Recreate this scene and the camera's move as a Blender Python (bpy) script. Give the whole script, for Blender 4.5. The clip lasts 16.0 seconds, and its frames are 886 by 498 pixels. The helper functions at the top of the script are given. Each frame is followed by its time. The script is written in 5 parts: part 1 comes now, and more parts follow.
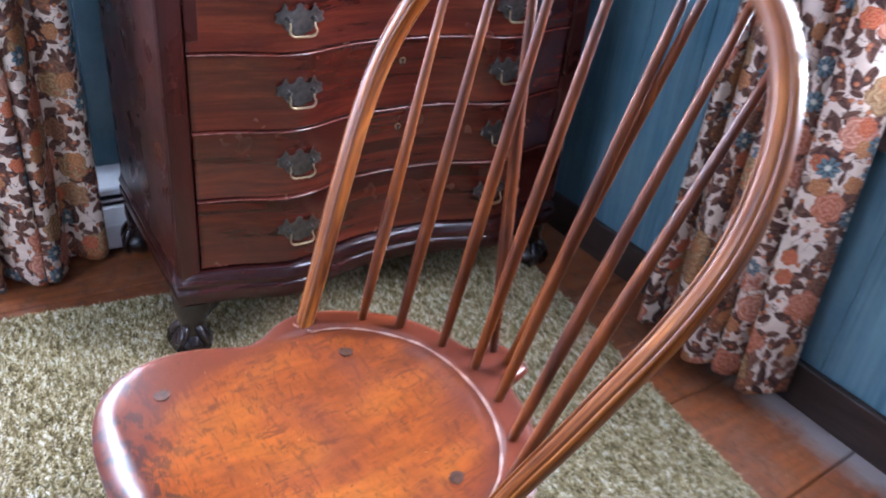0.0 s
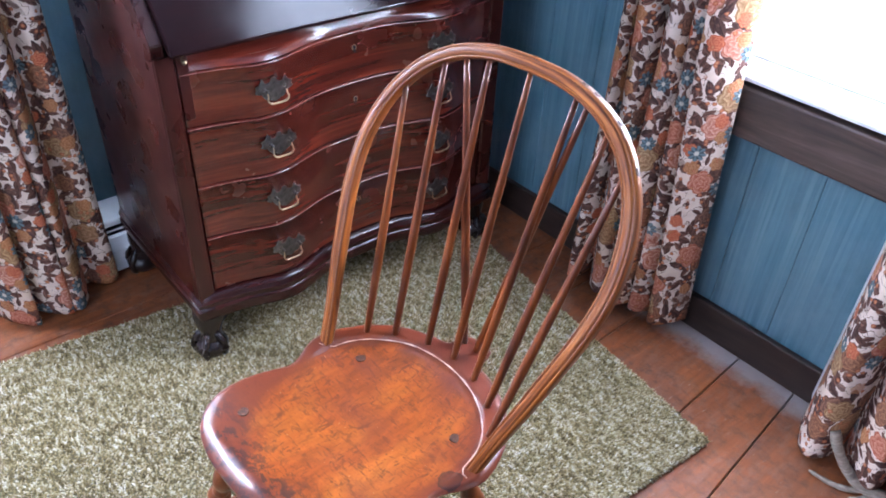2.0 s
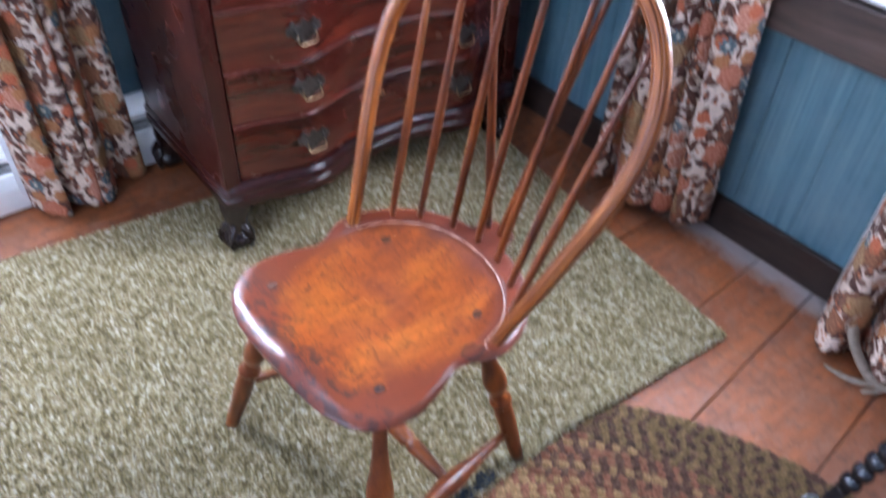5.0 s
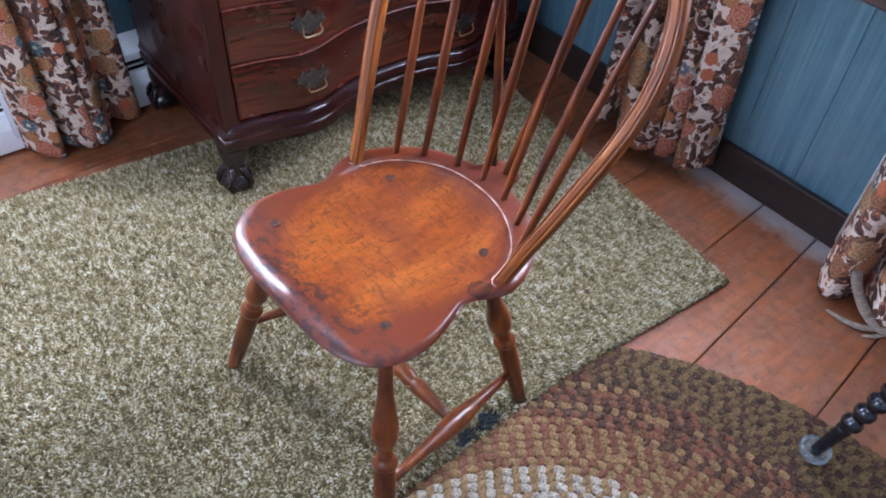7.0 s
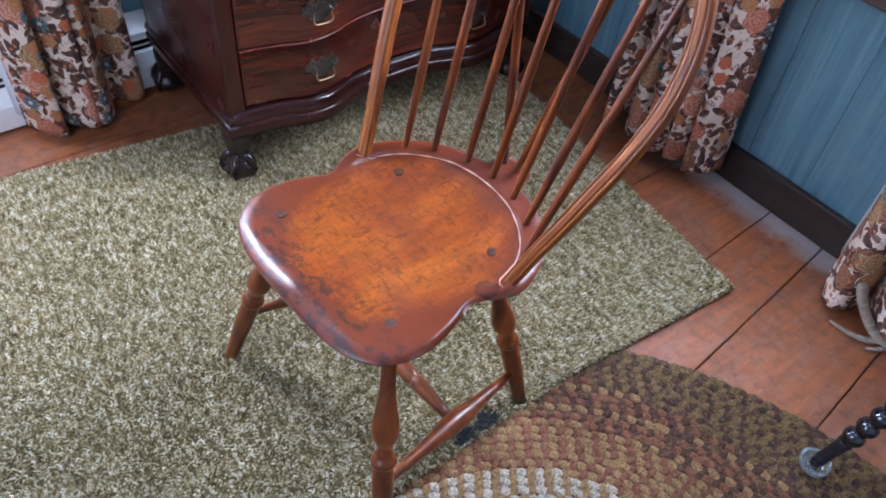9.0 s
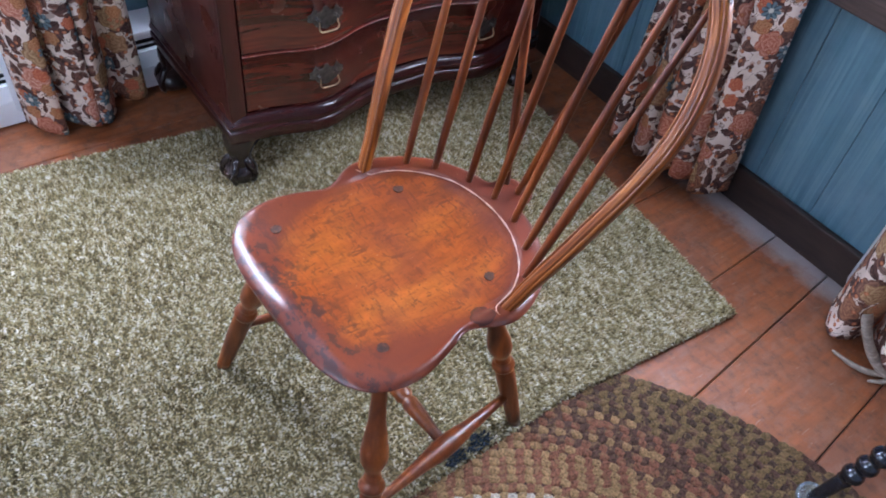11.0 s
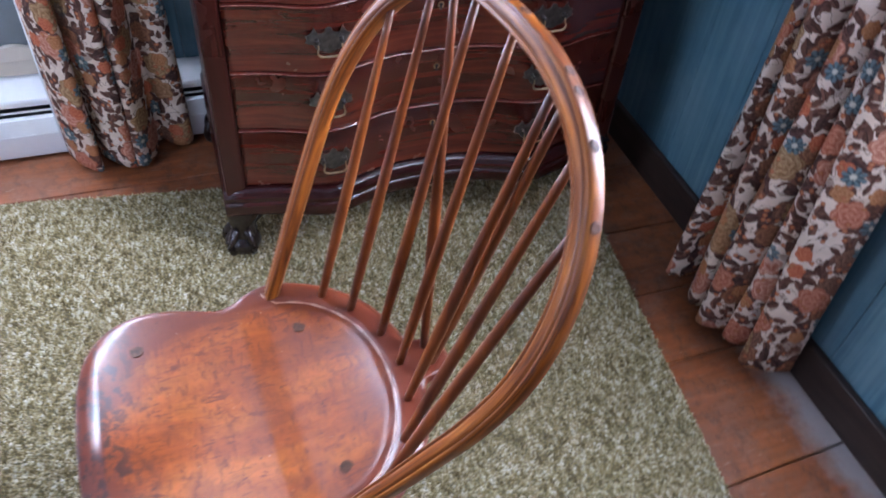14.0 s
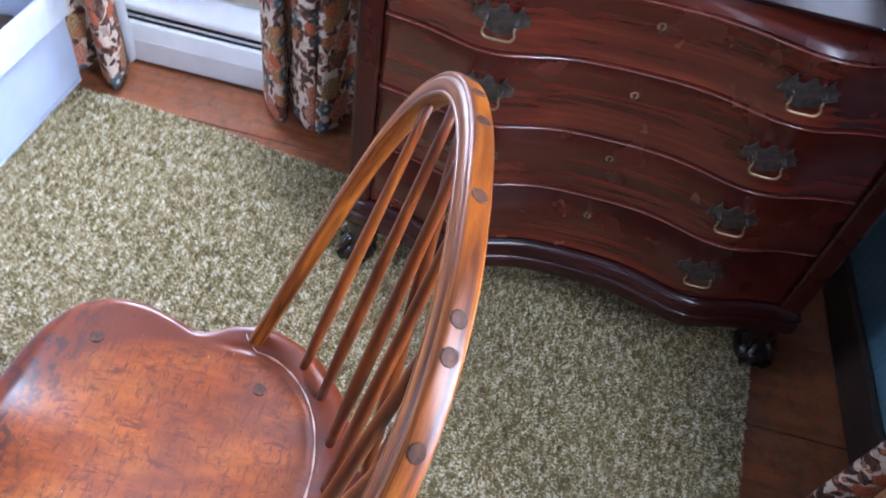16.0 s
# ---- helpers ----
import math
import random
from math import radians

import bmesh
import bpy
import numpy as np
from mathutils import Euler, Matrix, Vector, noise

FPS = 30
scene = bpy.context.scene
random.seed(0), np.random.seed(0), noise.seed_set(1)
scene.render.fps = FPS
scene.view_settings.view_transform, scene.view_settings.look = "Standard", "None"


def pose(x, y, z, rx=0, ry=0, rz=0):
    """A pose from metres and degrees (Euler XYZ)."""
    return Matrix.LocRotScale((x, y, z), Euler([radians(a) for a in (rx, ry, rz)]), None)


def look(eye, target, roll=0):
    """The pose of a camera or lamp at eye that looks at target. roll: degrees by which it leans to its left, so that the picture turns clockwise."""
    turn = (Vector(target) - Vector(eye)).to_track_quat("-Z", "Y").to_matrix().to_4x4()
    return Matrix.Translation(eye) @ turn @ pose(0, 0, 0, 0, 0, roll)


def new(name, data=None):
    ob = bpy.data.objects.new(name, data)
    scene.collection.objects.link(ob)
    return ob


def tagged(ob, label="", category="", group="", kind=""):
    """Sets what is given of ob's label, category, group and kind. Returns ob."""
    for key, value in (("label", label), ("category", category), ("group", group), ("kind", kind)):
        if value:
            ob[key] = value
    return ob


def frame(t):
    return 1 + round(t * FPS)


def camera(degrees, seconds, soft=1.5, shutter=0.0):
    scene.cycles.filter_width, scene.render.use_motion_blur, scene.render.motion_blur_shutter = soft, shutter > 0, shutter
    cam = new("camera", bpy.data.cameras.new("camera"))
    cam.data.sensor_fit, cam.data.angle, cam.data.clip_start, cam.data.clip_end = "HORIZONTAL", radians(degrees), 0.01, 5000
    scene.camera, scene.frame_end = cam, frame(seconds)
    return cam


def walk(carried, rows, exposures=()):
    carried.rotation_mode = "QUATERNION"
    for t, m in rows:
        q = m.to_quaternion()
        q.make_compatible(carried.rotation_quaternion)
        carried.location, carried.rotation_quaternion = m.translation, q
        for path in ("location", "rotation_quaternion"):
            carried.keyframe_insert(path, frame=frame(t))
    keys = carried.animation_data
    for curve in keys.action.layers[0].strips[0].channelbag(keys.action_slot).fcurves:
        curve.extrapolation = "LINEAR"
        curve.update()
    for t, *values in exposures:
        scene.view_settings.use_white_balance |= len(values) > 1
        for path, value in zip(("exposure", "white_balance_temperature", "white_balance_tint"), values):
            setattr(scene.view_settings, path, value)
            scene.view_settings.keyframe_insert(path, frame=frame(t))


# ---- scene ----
cam = camera(60.2, 16.0, soft=1.75, shutter=0.6)
PATH = [
    (0, (-0.2886, -1.2174, 1.0219), (0.6517, 0.1121, 0.0431), 6.68),
    (0.5, (-0.265, -1.22, 1.265), (0.658, 0.039, 0.014), 5.7),
    (1, (-0.376, -1.26, 1.346), (0.553, 0.036, 0.138), 2.1),
    (1.5, (-0.445, -1.319, 1.344), (0.588, -0.13, 0.112), 2.2),
    (2, (-0.468, -1.347, 1.346), (0.596, -0.14, 0.157), 2.9),
    (2.5, (-0.435, -1.37, 1.342), (0.577, -0.131, 0.141), 2.4),
    (3, (-0.442, -1.362, 1.344), (0.506, -0.092, 0.123), 1.9),
    (3.5, (-0.471, -1.361, 1.353), (0.483, -0.077, 0.153), 1.9),
    (4, (-0.5, -1.361, 1.343), (0.438, -0.052, 0.157), 1.5),
    (4.5, (-0.507, -1.369, 1.343), (0.451, -0.094, 0.137), 2.2),
    (5, (-0.506, -1.383, 1.301), (0.443, -0.247, -0.045), 2.7),
    (5.2, (-0.508, -1.385, 1.274), (0.444, -0.309, -0.118), 3.5),
    (7.5, (-0.525, -1.37, 1.267), (0.377, -0.305, -0.166), 3.6),
    (8, (-0.527, -1.361, 1.27), (0.365, -0.298, -0.171), 3.9),
    (8.5, (-0.521, -1.352, 1.268), (0.392, -0.313, -0.177), 5.3),
    (9, (-0.525, -1.35, 1.26), (0.389, -0.311, -0.184), 6.2),
    (9.5, (-0.526, -1.345, 1.262), (0.384, -0.319, -0.194), 7.9),
    (11.8, (-0.405, -1.315, 1.281), (0.491, -0.244, -0.151), 7.6),
    (12, (-0.359, -1.342, 1.287), (0.439, -0.195, -0.144), 5.3),
    (12.5, (-0.282, -1.395, 1.294), (0.389, -0.151, -0.121), 4.0),
    (13, (-0.236, -1.375, 1.289), (0.386, -0.112, -0.131), 3.1),
    (13.5, (-0.14, -1.311, 1.294), (0.429, -0.002, -0.107), 3.9),
    (14, (-0.032, -1.25, 1.282), (0.5, 0.044, -0.147), 5.7),
    (14.5, (0.103, -1.194, 1.281), (0.406, 0.192, -0.129), 6.3),
    (15, (0.229, -1.152, 1.286), (0.217, 0.282, -0.109), 6.3),
    (15.5, (0.263, -1.073, 1.274), (0.179, 0.317, -0.162), 7.9),
    (16, (0.257, -1.019, 1.264), (0.161, 0.307, -0.229), 11.4),
]
walk(cam, [(t, look(eye, target, roll)) for t, eye, target, roll in PATH], [(0.0, 0.20), (1.5, 0.27), (2.5, 0.22), (5.0, 0.13), (7.5, -0.16), (9.5, -0.14), (12.5, -0.16), (16.0, -0.18)])

# ---------------------------------------------------------------- world and light
world = bpy.data.worlds.new("sky")
scene.world = world
world.use_nodes = True
_nt = world.node_tree
_sky = _nt.nodes.new("ShaderNodeTexSky")
_sky.sky_type = "NISHITA"
_sky.sun_disc = False
_sky.sun_elevation, _sky.sun_rotation = radians(38), radians(-60)
_bg = _nt.nodes["Background"]
_bg.inputs["Strength"].default_value = 0.12
_nt.links.new(_sky.outputs[0], _bg.inputs[0])


def window_light(name, m, w, h, power, colour):
    lamp = bpy.data.lights.new(name, "AREA")
    lamp.shape, lamp.size, lamp.size_y = "RECTANGLE", w, h
    lamp.energy, lamp.color = power, colour
    ob = new(name, lamp)
    ob.matrix_world = m
    return ob


SKYLIGHT = (0.70, 0.83, 1.15)
# sky light in the window openings; the west and south lamps are added fill
window_light("window_light_east", look((1.112, -0.82, 1.40), (0.1, -0.82, 1.1)), 0.62, 1.36, 104, SKYLIGHT)
window_light("window_light_north", look((-0.54, 0.64, 1.40), (-0.60, -0.3, 1.32)), 0.52, 1.36, 200, SKYLIGHT)
window_light("fill_light_west", look((-1.72, -0.95, 1.3), (-0.9, -0.90, 0.3)), 0.9, 1.0, 27, SKYLIGHT)
window_light("fill_light_south", look((0.25, -3.05, 1.35), (0.25, -1.5, 0.8)), 0.9, 1.0, 12, SKYLIGHT)

# ---------------------------------------------------------------- materials


class Mat:
    """A small builder for node materials."""

    def __init__(self, name, rough=0.5, metal=0.0, coat=0.0, spec=0.5):
        self.m = bpy.data.materials.new(name)
        self.m.use_nodes = True
        self.t = self.m.node_tree
        self.b = self.t.nodes["Principled BSDF"]
        self.b.inputs["Roughness"].default_value = rough
        self.b.inputs["Metallic"].default_value = metal
        self.b.inputs["Coat Weight"].default_value = coat
        self.b.inputs["Coat Roughness"].default_value = 0.12
        self.b.inputs["Specular IOR Level"].default_value = spec
        self.tc = self.t.nodes.new("ShaderNodeTexCoord")

    def node(self, kind, **props):
        n = self.t.nodes.new(kind)
        for k, v in props.items():
            n.inputs[k.replace("_", " ")].default_value = v
        return n

    def link(self, a, b):
        self.t.links.new(a, b)

    def coords(self, scale=(1, 1, 1), rot=(0, 0, 0), kind="Object"):
        mp = self.t.nodes.new("ShaderNodeMapping")
        mp.inputs["Scale"].default_value = scale
        mp.inputs["Rotation"].default_value = rot
        self.link(self.tc.outputs[kind], mp.inputs["Vector"])
        return mp.outputs[0]

    def noise(self, vec, scale, detail=4.0, rough=0.55, dist=0.0):
        n = self.node("ShaderNodeTexNoise", Scale=scale, Detail=detail, Roughness=rough, Distortion=dist)
        if vec is not None:
            self.link(vec, n.inputs["Vector"])
        return n.outputs["Fac"]

    def ramp(self, fac, stops, interp="LINEAR"):
        r = self.t.nodes.new("ShaderNodeValToRGB")
        cr = r.color_ramp
        cr.interpolation = interp
        while len(cr.elements) < len(stops):
            cr.elements.new(0.5)
        for e, (p, c) in zip(cr.elements, stops):
            e.position = p
            e.color = (*c, 1) if not isinstance(c, (int, float)) else (c, c, c, 1)
        self.link(fac, r.inputs[0])
        return r.outputs[0]

    def mix(self, fac, a, b, mode="MIX"):
        x = self.t.nodes.new("ShaderNodeMix")
        x.data_type, x.blend_type = "RGBA", mode
        for i, v in ((0, fac), (6, a), (7, b)):
            sock = x.inputs[i]
            if isinstance(v, (int, float)):
                sock.default_value = v if i == 0 else (v, v, v, 1)
            elif isinstance(v, tuple):
                sock.default_value = (*v, 1)
            else:
                self.link(v, sock)
        return x.outputs[2]

    def math(self, op, a, b=0.0, c=0.0):
        x = self.t.nodes.new("ShaderNodeMath")
        x.operation = op
        for sock, v in zip(x.inputs, (a, b, c)):
            if isinstance(v, (int, float)):
                sock.default_value = v
            else:
                self.link(v, sock)
        return x.outputs[0]

    def colour(self, c):
        if isinstance(c, tuple):
            self.b.inputs["Base Color"].default_value = (*c, 1)
        else:
            self.link(c, self.b.inputs["Base Color"])

    def roughness(self, r):
        self.link(r, self.b.inputs["Roughness"])

    def bump(self, h, dist=0.001, strength=0.5):
        bp = self.t.nodes.new("ShaderNodeBump")
        bp.inputs["Strength"].default_value, bp.inputs["Distance"].default_value = strength, dist
        self.link(h, bp.inputs["Height"])
        self.link(bp.outputs[0], self.b.inputs["Normal"])

    def random(self):
        return self.t.nodes.new("ShaderNodeObjectInfo").outputs["Random"]

    def island(self):
        return self.t.nodes.new("ShaderNodeNewGeometry").outputs["Random Per Island"]


def wood(name, dark, mid, light, grain, rough, coat, relief=0.0002, scale=1.0, marks=0.0, contrast=(0.3, 0.5, 0.72), kind="Object", spec=0.5):
    """Varnished wood; grain gives the scale along each axis (small along the fibre)."""
    k = Mat(name, rough, coat=coat, spec=spec)
    v = k.coords(tuple(g * scale for g in grain), kind=kind)
    n1 = k.noise(v, 3.0, 6, 0.6, 0.6)
    n2 = k.noise(v, 14.0, 5, 0.65, 0.3)
    c = k.ramp(n1, ((contrast[0], dark), (contrast[1], mid), (contrast[2], light)))
    streak = k.ramp(n2, ((0.30, 0.62), (0.65, 1.0)))
    c = k.mix(0.75, c, streak, "MULTIPLY")
    blot = k.noise(k.coords(), 6.0, 3, 0.5)
    c = k.mix(k.ramp(blot, ((0.45, 0.0), (0.75, 0.4))), c, dark)
    if marks:
        for ang, sx, sy, lo, amount in ((0.35, 110, 30, 0.535, 0.9), (-0.25, 46, 130, 0.550, 0.8), (0.9, 40, 170, 0.560, 0.9), (2.2, 36, 140, 0.560, 0.8)):
            s1 = k.noise(k.coords((sx, sy, 60), (0, 0, ang)), 1.0, 4, 0.6, 1.2)
            s2 = k.noise(k.coords((1, 1, 1), (0, 0, ang)), 16.0, 3, 0.6)
            m = k.math("MULTIPLY", k.ramp(s1, ((lo, 0.0), (lo + 0.09, 1.0))), k.ramp(s2, ((0.42, 0.0), (0.56, marks * amount))))
            c = k.mix(m, c, (0.070, 0.013, 0.006))
        # smoky dark patches rubbed into the finish
        smoke = k.noise(k.coords(), 11.0, 5, 0.65)
        c = k.mix(k.ramp(smoke, ((0.50, 0.0), (0.70, 0.60))), c, (0.095, 0.018, 0.008))
        # darker red on the spindle deck, chipped dark wear along the front edge
        sp = k.t.nodes.new("ShaderNodeSeparateXYZ")
        k.link(k.tc.outputs["Object"], sp.inputs[0])
        wob = k.math("MULTIPLY", k.noise(k.coords(), 40.0, 4, 0.6), 0.05)
        deck = k.math("MULTIPLY", k.math("SUBTRACT", k.math("ADD", sp.outputs[1], wob), 0.105), 22.0)
        c = k.mix(k.math("MINIMUM", k.math("MAXIMUM", deck, 0.0), 0.90), c, (0.080, 0.017, 0.011))
        wob = k.math("MULTIPLY", k.noise(k.coords(), 55.0, 5, 0.7), 0.10)
        edge = k.math("MULTIPLY", k.math("SUBTRACT", k.math("SUBTRACT", wob, sp.outputs[1]), 0.288), 60.0)
        c = k.mix(k.math("MINIMUM", k.math("MAXIMUM", edge, 0.0), 0.8), c, (0.060, 0.020, 0.018))
        # redder, darker finish towards the rim
        rx = k.math("DIVIDE", sp.outputs[0], 0.205)
        ry = k.math("DIVIDE", k.math("ADD", sp.outputs[1], 0.06), 0.225)
        rim = k.math("SQRT", k.math("ADD", k.math("MULTIPLY", rx, rx), k.math("MULTIPLY", ry, ry)))
        rim = k.math("ADD", rim, k.math("MULTIPLY", k.noise(k.coords(), 18.0, 4, 0.6), 0.35))
        c = k.mix(k.ramp(rim, ((0.90, 0.0), (1.16, 0.82))), c, (0.090, 0.016, 0.006))
        # dark knot beside the foot of the bow
        kx = k.math("MULTIPLY", k.math("SUBTRACT", sp.outputs[0], 0.166), 46.0)
        ky = k.math("MULTIPLY", k.math("ADD", sp.outputs[1], 0.038), 40.0)
        knot = k.math("SQRT", k.math("ADD", k.math("MULTIPLY", kx, kx), k.math("MULTIPLY", ky, ky)))
        knot = k.math("ADD", knot, k.math("MULTIPLY", k.noise(k.coords(), 70.0, 3, 0.6), 0.5))
        c = k.mix(k.ramp(knot, ((0.35, 0.55), (0.80, 0.65), (1.05, 0.92), (1.3, 0.0))), c, (0.026, 0.008, 0.006))
        front = k.math("MULTIPLY", k.math("SUBTRACT", k.math("SUBTRACT", k.math("MULTIPLY", k.noise(k.coords(), 22.0, 4, 0.6), 0.07), 0.206), sp.outputs[1]), 18.0)
        front = k.math("MINIMUM", k.math("MAXIMUM", front, 0.0), 1.0)
        worn = k.ramp(k.noise(k.coords((1, 1.6, 1)), 48.0, 5, 0.7), ((0.50, 0.0), (0.56, 0.90)))
        c = k.mix(k.math("MULTIPLY", front, worn), c, (0.030, 0.011, 0.010))
        chips = k.noise(k.coords(), 300.0, 2, 0.5)
        c = k.mix(k.ramp(chips, ((0.775, 0.0), (0.80, 0.8))), c, (0.55, 0.40, 0.28))
        specks = k.noise(k.coords(), 120.0, 2, 0.5)
        c = k.mix(k.ramp(specks, ((0.70, 0.0), (0.76, 0.7))), c, (0.02, 0.008, 0.006))
    k.colour(c)
    k.roughness(k.ramp(k.noise(k.coords(), 12.0, 3, 0.5), ((0.3, max(0.05, rough - 0.04)), (0.7, rough + 0.06))))
    k.bump(k.noise(v, 20.0, 4, 0.5), relief, 0.25)
    return k.m


M_SEAT = wood("seat_wood", (0.080, 0.015, 0.004), (0.208, 0.041, 0.0055), (0.315, 0.083, 0.0098), (2.2, 0.7, 2.0), 0.33, 0.10, marks=0.85, scale=2.2, spec=0.34)
M_CHAIR = wood("chair_wood", (0.036, 0.0075, 0.003), (0.120, 0.026, 0.005), (0.215, 0.054, 0.009), (3, 3, 0.5), 0.36, 0.04, scale=2.5, spec=0.32)
M_BOW = wood("bow_wood", (0.052, 0.011, 0.003), (0.175, 0.043, 0.006), (0.33, 0.100, 0.013), (34, 1.2, 1), 0.34, 0.06, scale=2.0, kind="UV", contrast=(0.34, 0.5, 0.68), spec=0.28)
M_PLUG = wood("plug_wood", (0.018, 0.008, 0.005), (0.055, 0.019, 0.010), (0.11, 0.040, 0.018), (3, 3, 3), 0.6, 0.0, scale=20, spec=0.2)
M_MAHOG = wood("mahogany", (0.032, 0.0048, 0.0034), (0.068, 0.0098, 0.0060), (0.135, 0.0230, 0.0112), (0.15, 2.2, 6.0), 0.23, 0.10, scale=2.2, contrast=(0.30, 0.5, 0.72), spec=0.42)
M_MOULD = wood("polished_mahogany", (0.010, 0.0016, 0.0016), (0.022, 0.0034, 0.0030), (0.040, 0.0064, 0.0050), (0.30, 2.4, 5.0), 0.22, 0.06, scale=2.0, contrast=(0.26, 0.5, 0.76), spec=0.34)
M_LID = wood("polished_lid", (0.006, 0.0022, 0.0028), (0.012, 0.0036, 0.0042), (0.020, 0.0056, 0.0058), (0.4, 2.2, 2.2), 0.14, 0.0, scale=2.0, contrast=(0.2, 0.5, 0.85), spec=0.15)
M_MAHOG_V = wood("mahogany_side", (0.015, 0.0025, 0.0020), (0.027, 0.0043, 0.0030), (0.046, 0.0078, 0.0046), (2.6, 2.4, 0.16), 0.28, 0.04, scale=2.4, contrast=(0.28, 0.5, 0.75), spec=0.30)
M_EBONY = wood("dark_foot_wood", (0.005, 0.0025, 0.0025), (0.011, 0.005, 0.0045), (0.018, 0.008, 0.0065), (3, 3, 3), 0.26, 0.15, scale=3, spec=0.4)
M_OLDWOOD = wood("old_brown_board", (0.028, 0.016, 0.013), (0.078, 0.046, 0.037), (0.145, 0.096, 0.080), (3, 0.3, 4), 0.50, 0.0, scale=2.5)
M_BASEBOARD = wood("baseboard_wood", (0.018, 0.010, 0.008), (0.036, 0.020, 0.015), (0.055, 0.032, 0.025), (0.5, 0.5, 3), 0.5, 0.0, scale=2.5)


def simple(name, col, rough=0.5, metal=0.0, coat=0.0, var=0.25, scale=12.0, bump=0.0, spec=0.5):
    k = Mat(name, rough, metal, coat, spec)
    n = k.noise(k.coords(), scale, 5, 0.6)
    lo = tuple(c * (1 - var) for c in col)
    hi = tuple(min(1, c * (1 + var)) for c in col)
    k.colour(k.ramp(n, ((0.3, lo), (0.7, hi))))
    if bump:
        k.bump(k.noise(k.coords(), scale * 8, 4, 0.6), bump, 0.5)
    return k.m


def wall_paint():
    k = Mat("teal_board_paint", 0.42)
    v = k.coords((14, 14, 0.6))
    streak = k.noise(v, 4.0, 5, 0.6)
    cloud = k.noise(k.coords(), 4.0, 4, 0.6)
    drips = k.noise(k.coords((60, 60, 1.6)), 1.0, 3, 0.55, 0.3)
    c = k.ramp(streak, ((0.3, (0.052, 0.132, 0.178)), (0.7, (0.112, 0.235, 0.292))))
    c = k.mix(k.ramp(drips, ((0.50, 0.0), (0.60, 0.50))), c, (0.18, 0.30, 0.35))
    c = k.mix(k.ramp(cloud, ((0.4, 0.0), (0.75, 0.5))), c, (0.052, 0.135, 0.180))
    c = k.mix(k.math("MULTIPLY", k.random(), 0.65), c, (0.044, 0.105, 0.138))
    haze = k.noise(k.coords((1, 1, 0.7)), 6.0, 5, 0.65)
    c = k.mix(k.ramp(haze, ((0.42, 0.0), (0.66, 0.45))), c, (0.180, 0.275, 0.320))
    scuff = k.noise(k.coords((6, 6, 18), (0.5, 0.2, 0.1)), 5.0, 4, 0.7)
    c = k.mix(k.ramp(scuff, ((0.66, 0.0), (0.76, 0.45))), c, (0.22, 0.27, 0.28))
    k.colour(c)
    k.roughness(k.ramp(cloud, ((0.3, 0.34), (0.7, 0.5))))
    k.bump(k.math("ADD", streak, drips), 0.0012, 0.4)
    return k.m


M_TEAL = wall_paint()
M_GREYWALL = simple("grey_wall_paint", (0.16, 0.18, 0.19), 0.6, var=0.12, scale=6)
M_CREAM = simple("cream_board", (0.52, 0.44, 0.36), 0.6, var=0.12, scale=5)
M_WHITE = simple("white_enamel", (0.80, 0.79, 0.77), 0.35, var=0.06, scale=9)
M_HEATDARK = simple("heater_slot", (0.02, 0.022, 0.025), 0.6)
M_PLASTER = simple("plaster", (0.24, 0.27, 0.31), 0.85, var=0.08, scale=3, bump=0.002)
M_CEILING = simple("blue_ceiling_paint", (0.16, 0.20, 0.25), 0.8, var=0.08, scale=3)
M_SASH = simple("white_sash_paint", (0.82, 0.83, 0.84), 0.45, var=0.06)


